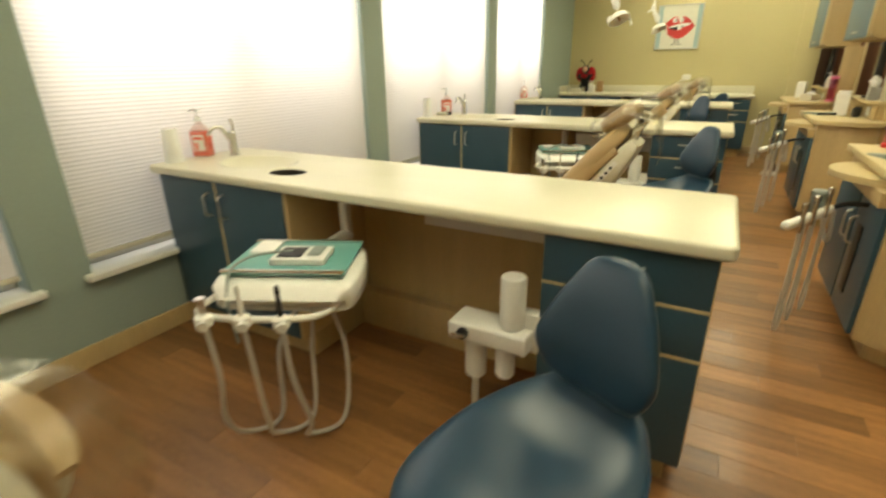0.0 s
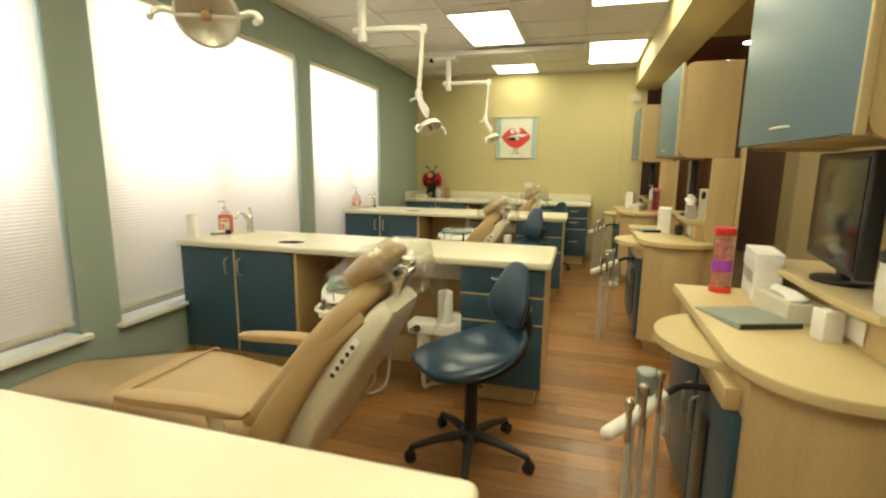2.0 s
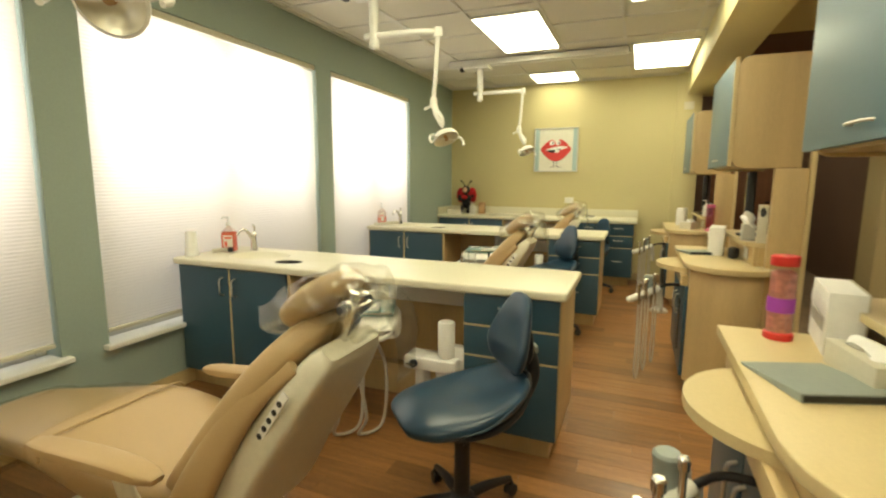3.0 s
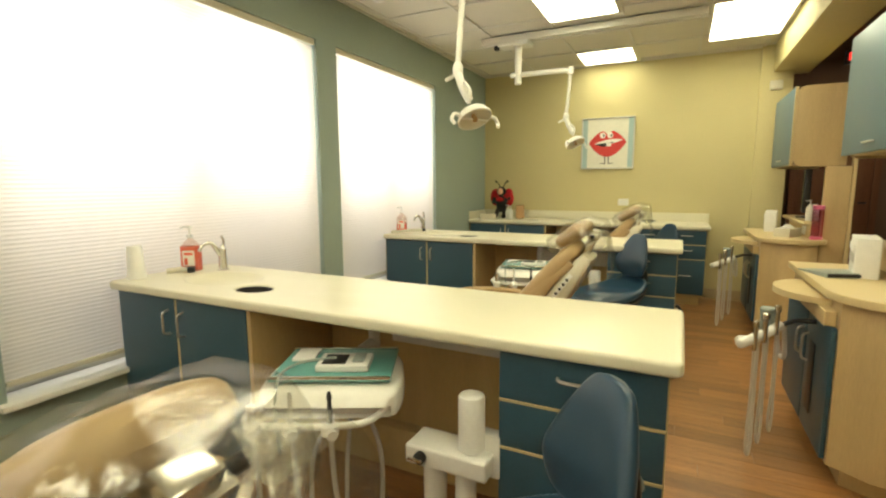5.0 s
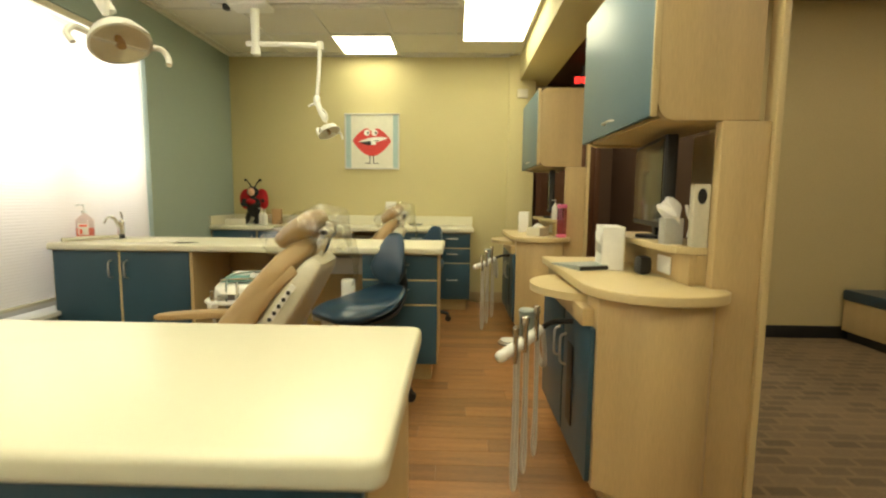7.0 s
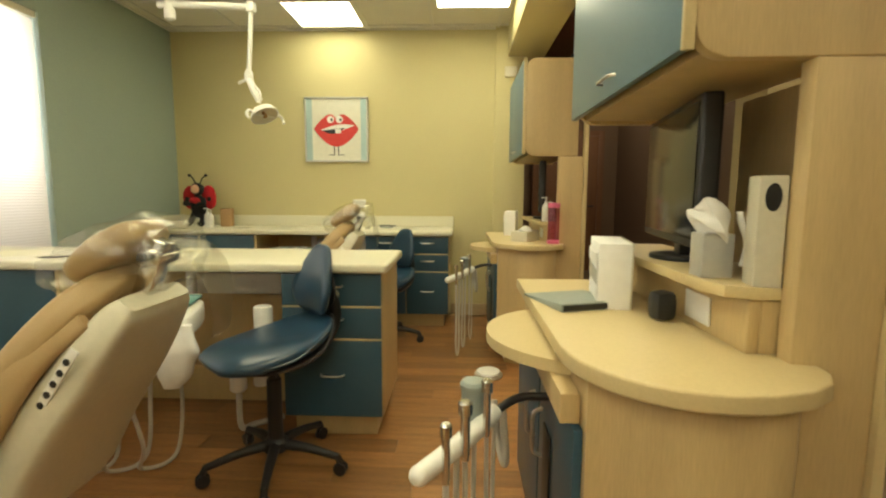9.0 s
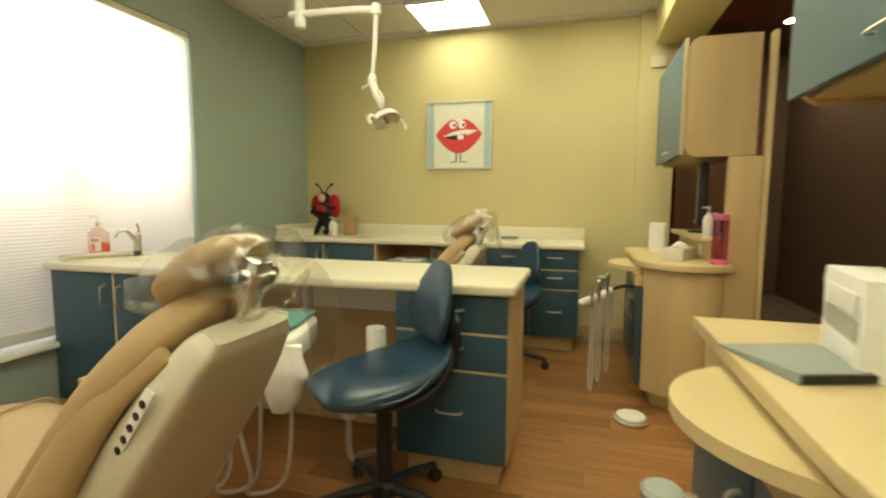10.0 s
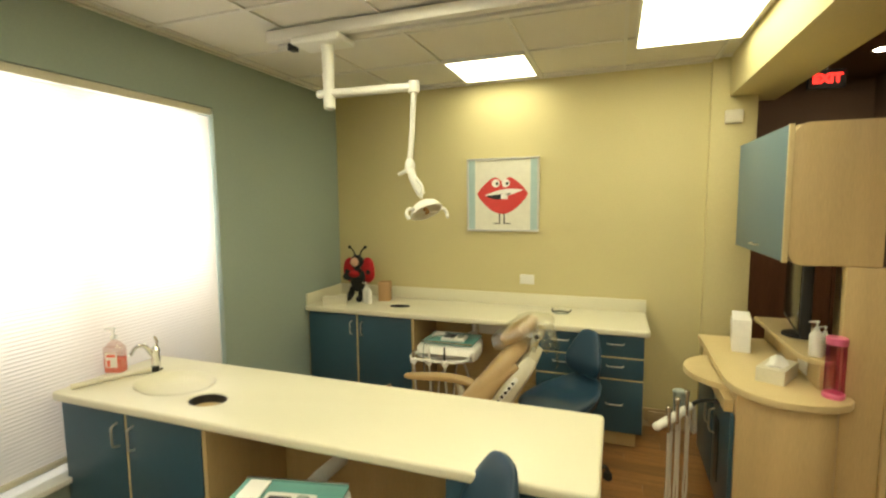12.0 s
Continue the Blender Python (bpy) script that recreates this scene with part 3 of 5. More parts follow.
# ---- dental chairs ----
def dental_chair(y, head=True):
    ob = root("dental_chair", (0, y, 0), "reclined tan vinyl dental chair with plastic film on headrest and foot", "dental chair", "dental chairs")
    part(ob, "base", merge("base", [plate("b", [(-1.62 + p[0], p[1]) for p in arc(0, 0, 0.24, 90, 270, 10)] + [(-1.05 + p[0], p[1]) for p in arc(0, 0, 0.24, -90, 90, 10)], 0.001, 0.05, CREAM, 0.012, 3),
                                    box("c", (-1.55, -0.14, 0.05), (-1.12, 0.14, 0.34), CREAM, 0.04, 4)]), "cream plastic pedestal base")
    part(ob, "seat", cushion("seat", [((-0.86, 0, 0.43), 0.20, 0.05), ((-0.95, 0, 0.42), 0.25, 0.065), ((-1.2, 0, 0.42), 0.27, 0.07), ((-1.48, 0, 0.45), 0.265, 0.065), ((-1.75, 0, 0.42), 0.23, 0.055),
                                      ((-2.05, 0, 0.37), 0.21, 0.05), ((-2.24, 0, 0.34), 0.19, 0.045), ((-2.30, 0, 0.33), 0.10, 0.02)], TANV, 28, 6), "tan vinyl seat and leg rest")
    part(ob, "seam", tube("seam", [(-1.49, -0.268, 0.45), (-1.49, -0.24, 0.515), (-1.49, 0, 0.519), (-1.49, 0.24, 0.515), (-1.49, 0.268, 0.45)], 0.005, TANV, 6))
    part(ob, "foot_cover", cushion("foot_cover", [((-1.58, 0, 0.441), 0.262, 0.072), ((-1.78, 0, 0.417), 0.242, 0.066), ((-2.05, 0, 0.37), 0.222, 0.060), ((-2.24, 0, 0.34), 0.205, 0.055), ((-2.335, 0, 0.325), 0.08, 0.02)],
                                          FILM, 28, 6, 0.45, (0, 1, 0), 0.012), "clear wrinkled plastic foot cover")
    part(ob, "backrest", cushion("backrest", [((-1.00, 0, 0.40), 0.15, 0.035), ((-0.96, 0, 0.45), 0.215, 0.055), ((-0.84, 0, 0.60), 0.225, 0.055), ((-0.70, 0, 0.78), 0.215, 0.05), ((-0.60, 0, 0.90), 0.175, 0.045),
                                              ((-0.55, 0, 0.955), 0.11, 0.038), ((-0.53, 0, 0.98), 0.05, 0.02)], TANV, 28, 6), "tan vinyl backrest")
    shell = [((-0.88, 0, 0.31), 0.13, 0.03), ((-0.83, 0, 0.36), 0.19, 0.06), ((-0.73, 0, 0.54), 0.20, 0.062), ((-0.60, 0, 0.73), 0.185, 0.055), ((-0.505, 0, 0.87), 0.15, 0.042), ((-0.475, 0, 0.91), 0.12, 0.026)]
    part(ob, "back_shell", cushion("back_shell", shell, CREAM, 28, 6, 0.3), "cream moulded back shell")
    part(ob, "bolster", cushion("bolster", [((-0.92, -0.215, 0.36), 0.02, 0.03), ((-0.89, -0.222, 0.43), 0.03, 0.06), ((-0.785, -0.212, 0.61), 0.026, 0.052), ((-0.66, -0.19, 0.79), 0.02, 0.04), ((-0.55, -0.15, 0.88), 0.01, 0.02)], TANV, 16, 5, 0.8), "tan side wing")
    part(ob, "bolster", cushion("bolster", [((-0.92, 0.215, 0.36), 0.02, 0.03), ((-0.89, 0.222, 0.43), 0.03, 0.06), ((-0.785, 0.212, 0.61), 0.026, 0.052), ((-0.66, 0.19, 0.79), 0.02, 0.04), ((-0.55, 0.15, 0.88), 0.01, 0.02)], TANV, 16, 5, 0.8), "tan side wing")
    part(ob, "switch_strip", merge("switch_strip", [box("s", (-0.012, -0.0025, -0.10), (0.012, 0.0025, 0.10), PLASTIC, 0.002)] + [lathe("k", [(0.0085, 0), (0.0085, 0.002), (0.006, 0.003)], BLACK, 14, (0, -0.002, -0.068 + 0.033 * k), Matrix.Rotation(radians(90), 3, "X")) for k in range(5)]), "white strip with five dark switches").matrix_local = pose(-0.60, -0.191, 0.745, 0, 36, -5)
    for s, nm in ((-1, "armrest"), (1, "armrest")):
        part(ob, nm, merge(nm, [cushion("a", [((-1.40, s * 0.31, 0.565), 0.025, 0.012), ((-1.32, s * 0.31, 0.57), 0.038, 0.018), ((-1.08, s * 0.31, 0.585), 0.042, 0.02), ((-0.95, s * 0.30, 0.575), 0.036, 0.018), ((-0.90, s * 0.29, 0.56), 0.02, 0.01)], TANV, 16, 5),
                                tube("p", [(-1.02, s * 0.31, 0.57), (-1.0, s * 0.30, 0.48), (-1.02, s * 0.24, 0.37)], 0.022, CREAM, 12, 5)]), "tan padded armrest")
    part(ob, "headrest", cushion("headrest", [((-0.655, 0, 0.965), 0.045, 0.016), ((-0.635, 0, 0.98), 0.095, 0.036), ((-0.565, 0, 1.03), 0.112, 0.046), ((-0.50, 0, 1.075), 0.098, 0.036), ((-0.478, 0, 1.09), 0.04, 0.014)], TANV, 24, 6, 0.7), "tan vinyl headrest pillow")
    part(ob, "headrest_bracket", merge("headrest_bracket", [box("b", (-0.022, -0.028, -0.11), (0.022, 0.028, 0.075), CHROME, 0.006), box("k", (-0.03, -0.045, 0.02), (0.03, 0.045, 0.05), CHROME, 0.008), tube("n", [(0, -0.075, 0.035), (0, 0.075, 0.035)], 0.011, BLACK, 12)]), "chrome headrest bracket").matrix_local = pose(-0.475, 0, 0.985, 0, 22, 0)
    part(ob, "headrest_cover", cushion("headrest_cover", [((-0.70, 0, 0.94), 0.07, 0.02), ((-0.66, 0, 0.97), 0.125, 0.055), ((-0.56, 0, 1.02), 0.145, 0.072), ((-0.465, 0, 1.06), 0.135, 0.066), ((-0.425, 0, 1.03), 0.12, 0.05), ((-0.405, 0, 0.965), 0.10, 0.03), ((-0.40, 0, 0.94), 0.07, 0.012)],
                                              FILM, 30, 7, 0.75, (0, 1, 0), 0.026), "clear wrinkled plastic bag over the headrest")
    part(ob, "film_tail", cushion("film_tail", [((-0.47, 0.10, 1.05), 0.035, 0.006), ((-0.41, 0.13, 1.00), 0.07, 0.010), ((-0.385, 0.15, 0.90), 0.075, 0.008), ((-0.38, 0.15, 0.82), 0.06, 0.006), ((-0.385, 0.15, 0.77), 0.05, 0.003)],
                                         FILM, 20, 7, 0.8, (0, 1, 0), 0.016), "loose hanging end of the plastic bag")
    return ob


CHAIRS = [FRONTS[0] - 1.32, FRONTS[1] - 1.02, FRONTS[2] - 0.90, 8.60]
first = dental_chair(CHAIRS[1])
first.location.x = 0.03
for xx, yy in ((-0.18, CHAIRS[0]), (0.01, CHAIRS[2]), (0.11, CHAIRS[3])):
    copy_thing(first, pose(xx, yy, 0))


# ---- stools ----
def stool(x, y, rot, lift=0.0):
    ob = root("operator_stool", (x, y, 0), "navy vinyl saddle stool with a backrest on a black five-star base", "stool", "operator stools")
    for k in range(5):
        a = radians(72 * k + 20)
        c, s = math.cos(a), math.sin(a)
        part(ob, "leg", tube("leg", [(0.03 * c, 0.03 * s, 0.115), (0.15 * c, 0.15 * s, 0.105), (0.275 * c, 0.275 * s, 0.078)], 0.024, BLACK, 10, 4, 0.015))
        q = Matrix.Translation((0.285 * c, 0.285 * s, 0.028)) @ Matrix.Rotation(a, 4, "Z") @ Matrix.Rotation(radians(90), 4, "X")
        wheels = []
        for off in (-0.018, 0.006):
            wl = lathe("w", [(0.012, 0), (0.026, 0.001), (0.0275, 0.004), (0.0275, 0.010), (0.025, 0.013)], BLACK, 16, (0, 0, off))
            wl.transform(q)
            wheels.append(wl)
        wheels.append(tube("y", [(0.27 * c, 0.27 * s, 0.085), (0.285 * c, 0.285 * s, 0.055)], 0.014, BLACK, 8))
        part(ob, "caster", merge("caster", wheels), "black twin-wheel caster")
    part(ob, "hub", lathe("hub", [(0.05, 0.09), (0.05, 0.13), (0.032, 0.145), (0.030, 0.30 + lift), (0.022, 0.305 + lift), (0.022, 0.40 + lift)], BLACK, 20), "black gas lift column")
    part(ob, "mechanism", merge("mechanism", [box("m", (-0.10, -0.09, 0.375 + lift), (0.17, 0.09, 0.415 + lift), BLACK, 0.012), tube("l", [(-0.05, -0.09, 0.39 + lift), (-0.07, -0.2, 0.385 + lift)], 0.007, BLACK, 8)]), "black tilt mechanism")
    z = 0.45 + lift
    seat = cushion("seat", [((-0.262, 0, z - 0.030), 0.05, 0.008), ((-0.245, 0, z - 0.024), 0.13, 0.026), ((-0.16, 0, z - 0.012), 0.195, 0.044), ((-0.02, 0, z - 0.010), 0.215, 0.046), ((0.10, 0, z + 0.004), 0.195, 0.042), ((0.185, 0, z + 0.040), 0.15, 0.032), ((0.222, 0, z + 0.078), 0.105, 0.022), ((0.232, 0, z + 0.094), 0.045, 0.008)],
                   BLUEV, 36, 7, 0.78)
    for v in seat.vertices:                       # dished saddle with raised rear flanks and a soft front ridge
        rear = min(1.0, max(0.0, (v.co.x + 0.16) / 0.34))
        v.co.z += 0.9 * rear * v.co.y ** 2 - 0.35 * (1 - rear) * v.co.y ** 2
        if v.co.z > z:
            v.co.z -= 0.012 * math.exp(-((v.co.x - 0.06) / 0.09) ** 2) * math.exp(-(v.co.y / 0.10) ** 2)
    part(ob, "seat", seat, "glossy navy vinyl seat")
    part(ob, "seam", tube("seam", [(-0.255, -0.06, z - 0.022), (-0.20, -0.17, z - 0.026), (-0.02, -0.218, z - 0.012), (0.10, -0.197, z + 0.034), (0.19, -0.145, z + 0.058)], 0.004, BLUEV, 6, 6))
    part(ob, "seat_pan", cushion("seat_pan", [((-0.19, 0, z - 0.060), 0.09, 0.010), ((-0.08, 0, z - 0.058), 0.175, 0.022), ((0.06, 0, z - 0.050), 0.180, 0.028), ((0.17, 0, z - 0.015), 0.145, 0.026), ((0.232, 0, z + 0.045), 0.105, 0.020), ((0.255, 0, z + 0.095), 0.055, 0.012)], BLACK, 28, 6, 0.8), "black seat pan")
    back = cushion("backrest", [((0.192, 0, z + 0.105), 0.07, 0.010), ((0.196, 0, z + 0.130), 0.118, 0.026), ((0.205, 0, z + 0.195), 0.148, 0.034), ((0.220, 0, z + 0.270), 0.128, 0.032), ((0.235, 0, z + 0.340), 0.095, 0.027), ((0.246, 0, z + 0.388), 0.062, 0.018), ((0.250, 0, z + 0.402), 0.025, 0.008)], BLUEV, 32, 7, 0.85)
    for v in back.vertices:                       # wraps forward at the sides
        v.co.x -= 1.5 * v.co.y ** 2
    part(ob, "backrest", back, "navy vinyl backrest")
    part(ob, "back_bracket", merge("back_bracket", [tube("t", [(0.12, 0, z - 0.070), (0.245, 0, z - 0.035), (0.300, 0, z + 0.06), (0.285, 0, z + 0.16), (0.262, 0, z + 0.215)], 0.030, BLACK, 12, 6, 0.024),
                                                    ball("b", (0.248, 0, z + 0.205), (0.024, 0.085, 0.095), BLACK), lathe("k", [(0.022, 0), (0.024, 0.006), (0.022, 0.018), (0.008, 0.022)], GREYP, 18, (0.292, 0, z + 0.17), Matrix.Rotation(radians(80), 3, "Y"))]), "black back bracket with a grey knob")
    ob.rotation_euler = (0, 0, radians(rot))
    return ob


stool(-0.32, FRONTS[0] - 0.56, 66, 0.06)
stool(-0.31, FRONTS[1] - 0.48, 42, 0.07)
stool(-0.45, FRONTS[2] - 0.20, 46, 0.10)
stool(-0.27, 9.41 - 0.36, 50, 0.04)


# ---- instrument trays ----
def tray_unit(x, y, z, rot, cover):
    ob = root("instrument_tray", (x, y, z), "white instrument delivery unit with hoses and a teal tray", "instrument unit", "instrument units")
    rows = [((0, -0.17, -0.055), 0.17, 0.03), ((0, -0.15, -0.05), 0.225, 0.05), ((0, 0.0, -0.045), 0.235, 0.055), ((0, 0.15, -0.04), 0.205, 0.05), ((0, 0.19, -0.04), 0.15, 0.03)]
    part(ob, "body", cushion("body", rows, WHITE, 28, 5, 0.3, (1, 0, 0)), "white moulded body")
    part(ob, "tray", merge("tray", [box("t", (-0.20, -0.135, 0.014), (0.20, 0.15, 0.024), TEAL, 0.004), box("r", (-0.20, -0.137, 0.022), (0.20, -0.128, 0.034), CHROME, 0.003), box("r", (-0.20, 0.143, 0.022), (0.20, 0.152, 0.034), CHROME, 0.003)]), "teal tray with a metal rim")
    part(ob, "keypad", merge("keypad", [box("k", (-0.06, -0.08, 0.025), (0.12, 0.05, 0.048), PLASTIC, 0.006), box("k", (-0.04, -0.065, 0.049), (0.04, 0.02, 0.053), BLACK, 0.002), box("k", (0.06, -0.05, 0.049), (0.10, 0.03, 0.056), GREYP, 0.003)]), "small white control pad")
    part(ob, "cord", tube("cord", [(0.0, -0.02, 0.055), (-0.08, -0.03, 0.05), (-0.14, -0.07, 0.045), (-0.16, -0.15, 0.03), (-0.155, -0.20, -0.06), (-0.15, -0.19, -0.20)], 0.005, GREYP, 8, 6), "thin dark cord over the tray edge")
    part(ob, "pouch", box("pouch", (-0.17, 0.02, 0.026), (-0.09, 0.13, 0.036), PAPER, 0.003), "white sealed pouch")
    part(ob, "support_arm", merge("support_arm", [tube("a", [(0, 0.15, -0.05), (0.02, 0.30, -0.05), (0.06, 0.45, -0.05)], 0.03, PLASTIC, 12, 4), tube("v", [(0.06, 0.44, -0.06), (0.06, 0.44, 0.10)], 0.025, PLASTIC, 12)]), "white support arm")
    part(ob, "holder_bar", tube("holder_bar", [(-0.22, -0.10, -0.06), (-0.25, -0.21, -0.075), (-0.16, -0.235, -0.085), (0.02, -0.235, -0.085), (0.14, -0.21, -0.08), (0.20, -0.12, -0.06)], 0.011, WHITE, 10, 6), "white holder bar")
    for k, hx in enumerate((-0.21, -0.09, 0.03)):
        part(ob, "holder", merge("holder", [lathe("h", [(0.018, -0.02), (0.026, -0.014), (0.026, 0.014), (0.018, 0.02)], WHITE, 16, (hx, -0.252, -0.085)), tube("g", [(hx, -0.25, -0.085), (hx + 0.015, -0.285, -0.09)], 0.017, WHITE, 10)]), "white handpiece holder")
        part(ob, "handpiece", lathe("handpiece", [(0.004, -0.02), (0.007, 0.0), (0.009, 0.05), (0.006, 0.09), (0.009, 0.10), (0.005, 0.12)] if k else [(0.009, -0.02), (0.012, 0.02), (0.012, 0.06), (0.015, 0.065), (0.015, 0.075)], (CHROME, WHITE, BLACK)[k], 12, (hx, -0.25, -0.085)), ("chrome syringe", "white handpiece", "black handpiece")[k])
        part(ob, "hose", tube("hose", [(hx, -0.25, -0.10), (hx + 0.01, -0.245, -0.30), (hx - 0.03 + 0.03 * k, -0.20, -z + 0.16), (hx - 0.02, -0.12, -z + 0.03), (hx + 0.10, -0.06, -z + 0.06), (hx + 0.12, -0.03, -0.30), (0.03 + 0.02 * k, 0.0, -0.09)], 0.0085, HOSE, 8, 8), "grey rubber hose")
    if cover:
        part(ob, "bag", cushion("bag", [((0.17, -0.17, -0.03), 0.08, 0.03), ((0.19, -0.18, -0.13), 0.085, 0.035), ((0.18, -0.17, -0.25), 0.06, 0.025), ((0.17, -0.17, -0.29), 0.03, 0.008)], PAPER, 20, 6, 0.8, (1, 0, 0), 0.012), "white plastic bag hanging from the tray")
    ob.rotation_euler = (0, 0, radians(rot))


tray_unit(-1.28, FRONTS[0] - 0.22, 0.655, 26, False)
tray_unit(-1.085, FRONTS[1] - 0.0, 0.655, 26, False)
tray_unit(-1.03, FRONTS[2] - 0.16, 0.68, 12, True)
tray_unit(-1.14, 9.44, 0.66, 0, False)


def suction(x, y):
    ob = root("suction_unit", (x, y, -0.05), "white suction canister unit fixed beside the drawers", "suction unit", "suction units")
    part(ob, "bracket", merge("bracket", [box("b", (-0.16, -0.07, 0.46), (0.12, 0.06, 0.525), PLASTIC, 0.010, 3), box("m", (0.07, 0.0, 0.44), (0.139, 0.05, 0.58), PLASTIC, 0.006)]), "white mounting bracket")
    part(ob, "canister", lathe("canister", [(0.035, 0.526), (0.042, 0.532), (0.042, 0.700), (0.039, 0.708), (0.030, 0.711), (0.012, 0.712)], PLASTIC, 22, (0.05, -0.01, 0)), "white canister")
    part(ob, "canister", lathe("canister", [(0.03, 0.30), (0.038, 0.31), (0.038, 0.459)], PLASTIC, 22, (-0.08, -0.01, 0)), "white lower canister")
    part(ob, "canister", lathe("canister", [(0.026, 0.33), (0.034, 0.34), (0.034, 0.459)], PLASTIC, 22, (0.03, -0.01, 0)), "white lower canister")
    part(ob, "knob", merge("knob", [lathe("k", [(0.020, 0), (0.020, 0.016), (0.014, 0.020)], BLACK, 18, (-0.10, -0.071, 0.495), Matrix.Rotation(radians(90), 3, "X")), box("h", (-0.135, -0.10, 0.49), (-0.085, -0.088, 0.50), CHROME, 0.003)]), "black valve knob")
    part(ob, "pipe", tube("pipe", [(-0.08, -0.01, 0.31), (-0.08, 0.0, 0.12), (-0.06, 0.10, 0.08), (0.05, 0.20, 0.075)], 0.014, HOSE, 10, 6), "grey drain hose")


for yf in FRONTS:
    suction(-0.63, yf + 0.03)


# ---- aisle stations ----
def station(y0, i):
    ob = root("aisle_station", (0, y0, 0), "maple laminate aisle station with blue doors and wall cupboard", "cabinet station", "aisle stations")
    L = 1.04                       # length along the aisle
    xf, xb = 0.585, 1.10
    base = [(xb, 0.17), (xb, L), (xf, L), (xf, 0.12)] + [(xf + 0.02 + 0.16 * k / 6, 0.12 - 0.10 * math.sin(math.pi / 2 * k / 6)) for k in range(1, 7)] + [(0.86, 0.008), (0.93, 0.03), (0.965, 0.07), (0.973, 0.12), (0.973, 0.17)]
    part(ob, "body", plate("body", base, 0.10, 0.813, MAPLE, 0.002), "maple laminate body with a curved end")
    part(ob, "plinth", plate("plinth", [(xb - 0.03, 0.18), (xb - 0.03, L - 0.02), (xf + 0.06, L - 0.02), (xf + 0.06, 0.16), (0.80, 0.07), (0.93, 0.10), (0.96, 0.18)], 0.001, 0.0985, MAPLE, 0.0), "maple plinth")
    top = [(xb, 0.171), (xb, L + 0.01), (xf - 0.035, L + 0.01), (xf - 0.035, 0.22)] + [(xf - 0.035 + 0.24 * (1 - math.cos(math.pi / 2 * k / 8)), 0.22 - 0.25 * math.sin(math.pi / 2 * k / 8)) for k in range(1, 9)] + [(0.85, -0.028), (0.93, -0.005), (0.99, 0.035), (1.02, 0.08), (1.025, 0.123), (0.973, 0.123), (0.973, 0.171)]
    part(ob, "worktop", plate("worktop", top, 0.814, 0.850, MAPLE_TOP, 0.006, 3), "pale maple worktop with a rounded end")
    part(ob, "side_table", plate("side_table", arc(0.68, 0.52, 0.275, 0, 350, 36), 0.766, 0.796, MAPLE_TOP, 0.005, 3), "round pull-out table leaf")
    part(ob, "leaf_support", box("leaf_support", (xf - 0.045, 0.16, 0.70), (xf - 0.003, 0.80, 0.765), MAPLE, 0.004), "maple rail under the leaf")
    for a, b in ((0.14, 0.54), (0.56, L - 0.02)):
        d = part(ob, "door", box("door", (xf - 0.020, a, 0.115), (xf - 0.001, b, 0.695), BLUE, 0.002), "dark blue laminate door")
        yy = b - 0.05 if a < 0.3 else a + 0.05
        part(d, "handle", tube("handle", [(xf - 0.021, yy, 0.44), (xf - 0.045, yy, 0.455), (xf - 0.048, yy, 0.51), (xf - 0.045, yy, 0.565), (xf - 0.021, yy, 0.58)], 0.006, ALU, 8, 4), "satin metal pull handle")
    part(ob, "vent", box("vent", (xf - 0.026, 0.36, 0.22), (xf - 0.0205, 0.45, 0.56), BLACK, 0.003), "black vent slot")
    # raised shelf at the back
    part(ob, "riser", merge("riser", [box("r", (0.92, 0.18, 0.851), (0.945, L, 0.965), MAPLE, 0.003), box("r", (0.946, 0.18, 0.8515), (xb, 0.205, 0.964), MAPLE, 0.003)]), "maple riser under the shelf")
    part(ob, "shelf", plate("shelf", [(xb, 0.172), (xb, L), (0.86, L), (0.86, 0.26), (0.88, 0.20), (0.93, 0.172)], 0.966, 0.992, MAPLE_TOP, 0.004), "raised maple shelf")
    part(ob, "outlet", box("outlet", (0.914, 0.32, 0.868), (0.9195, 0.44, 0.938), PLASTIC, 0.003), "cream outlet plate")
    # end panel
    part(ob, "end_panel", plate("end_panel", [(0.975, 0.125), (xb + 0.04, 0.125), (xb + 0.04, 0.169), (0.975, 0.169)], 0.001, 1.429, MAPLE, 0.004), "tall maple end panel")
    part(ob, "edge_trim", box("edge_trim", (xb + 0.041, 0.11, 0.001), (xb + 0.065, 0.174, 2.06), MAPLE_TOP, 0.004))
    part(ob, "end_panel", box("end_panel", (xb - 0.004, 0.17, 0.993), (xb + 0.02, 0.57, 1.431), MAPLE, 0.004), "maple back panel behind the shelf")
    # upper cupboard
    ux, ub, ut, L = 0.735, 1.430, 2.06, 1.06
    un = 0.13                      # near side of the cupboard
    r = 0.06
    side = [(xb, ub), (xb, ut)] + arc(ux + 0.02 + r, ut - r, r, 90, 180, 6) + [(ux + 0.02, ub + r)] + arc(ux + 0.02 + r, ub + r, r, 180, 270, 6)[1:]
    part(ob, "upper_side", plate("upper_side", side, un, un + 0.03, MAPLE, 0.004, 2, "y"), "maple cupboard side with a rounded corner")
    part(ob, "upper_side", plate("upper_side", side, L - 0.07, L - 0.04, MAPLE, 0.004, 2, "y"), "maple cupboard side with a rounded corner")
    part(ob, "upper_box", box("upper_box", (ux + 0.045, un + 0.031, ub + 0.012), (xb - 0.005, L - 0.071, ut - 0.004), MAPLE, 0.003), "maple cupboard box")
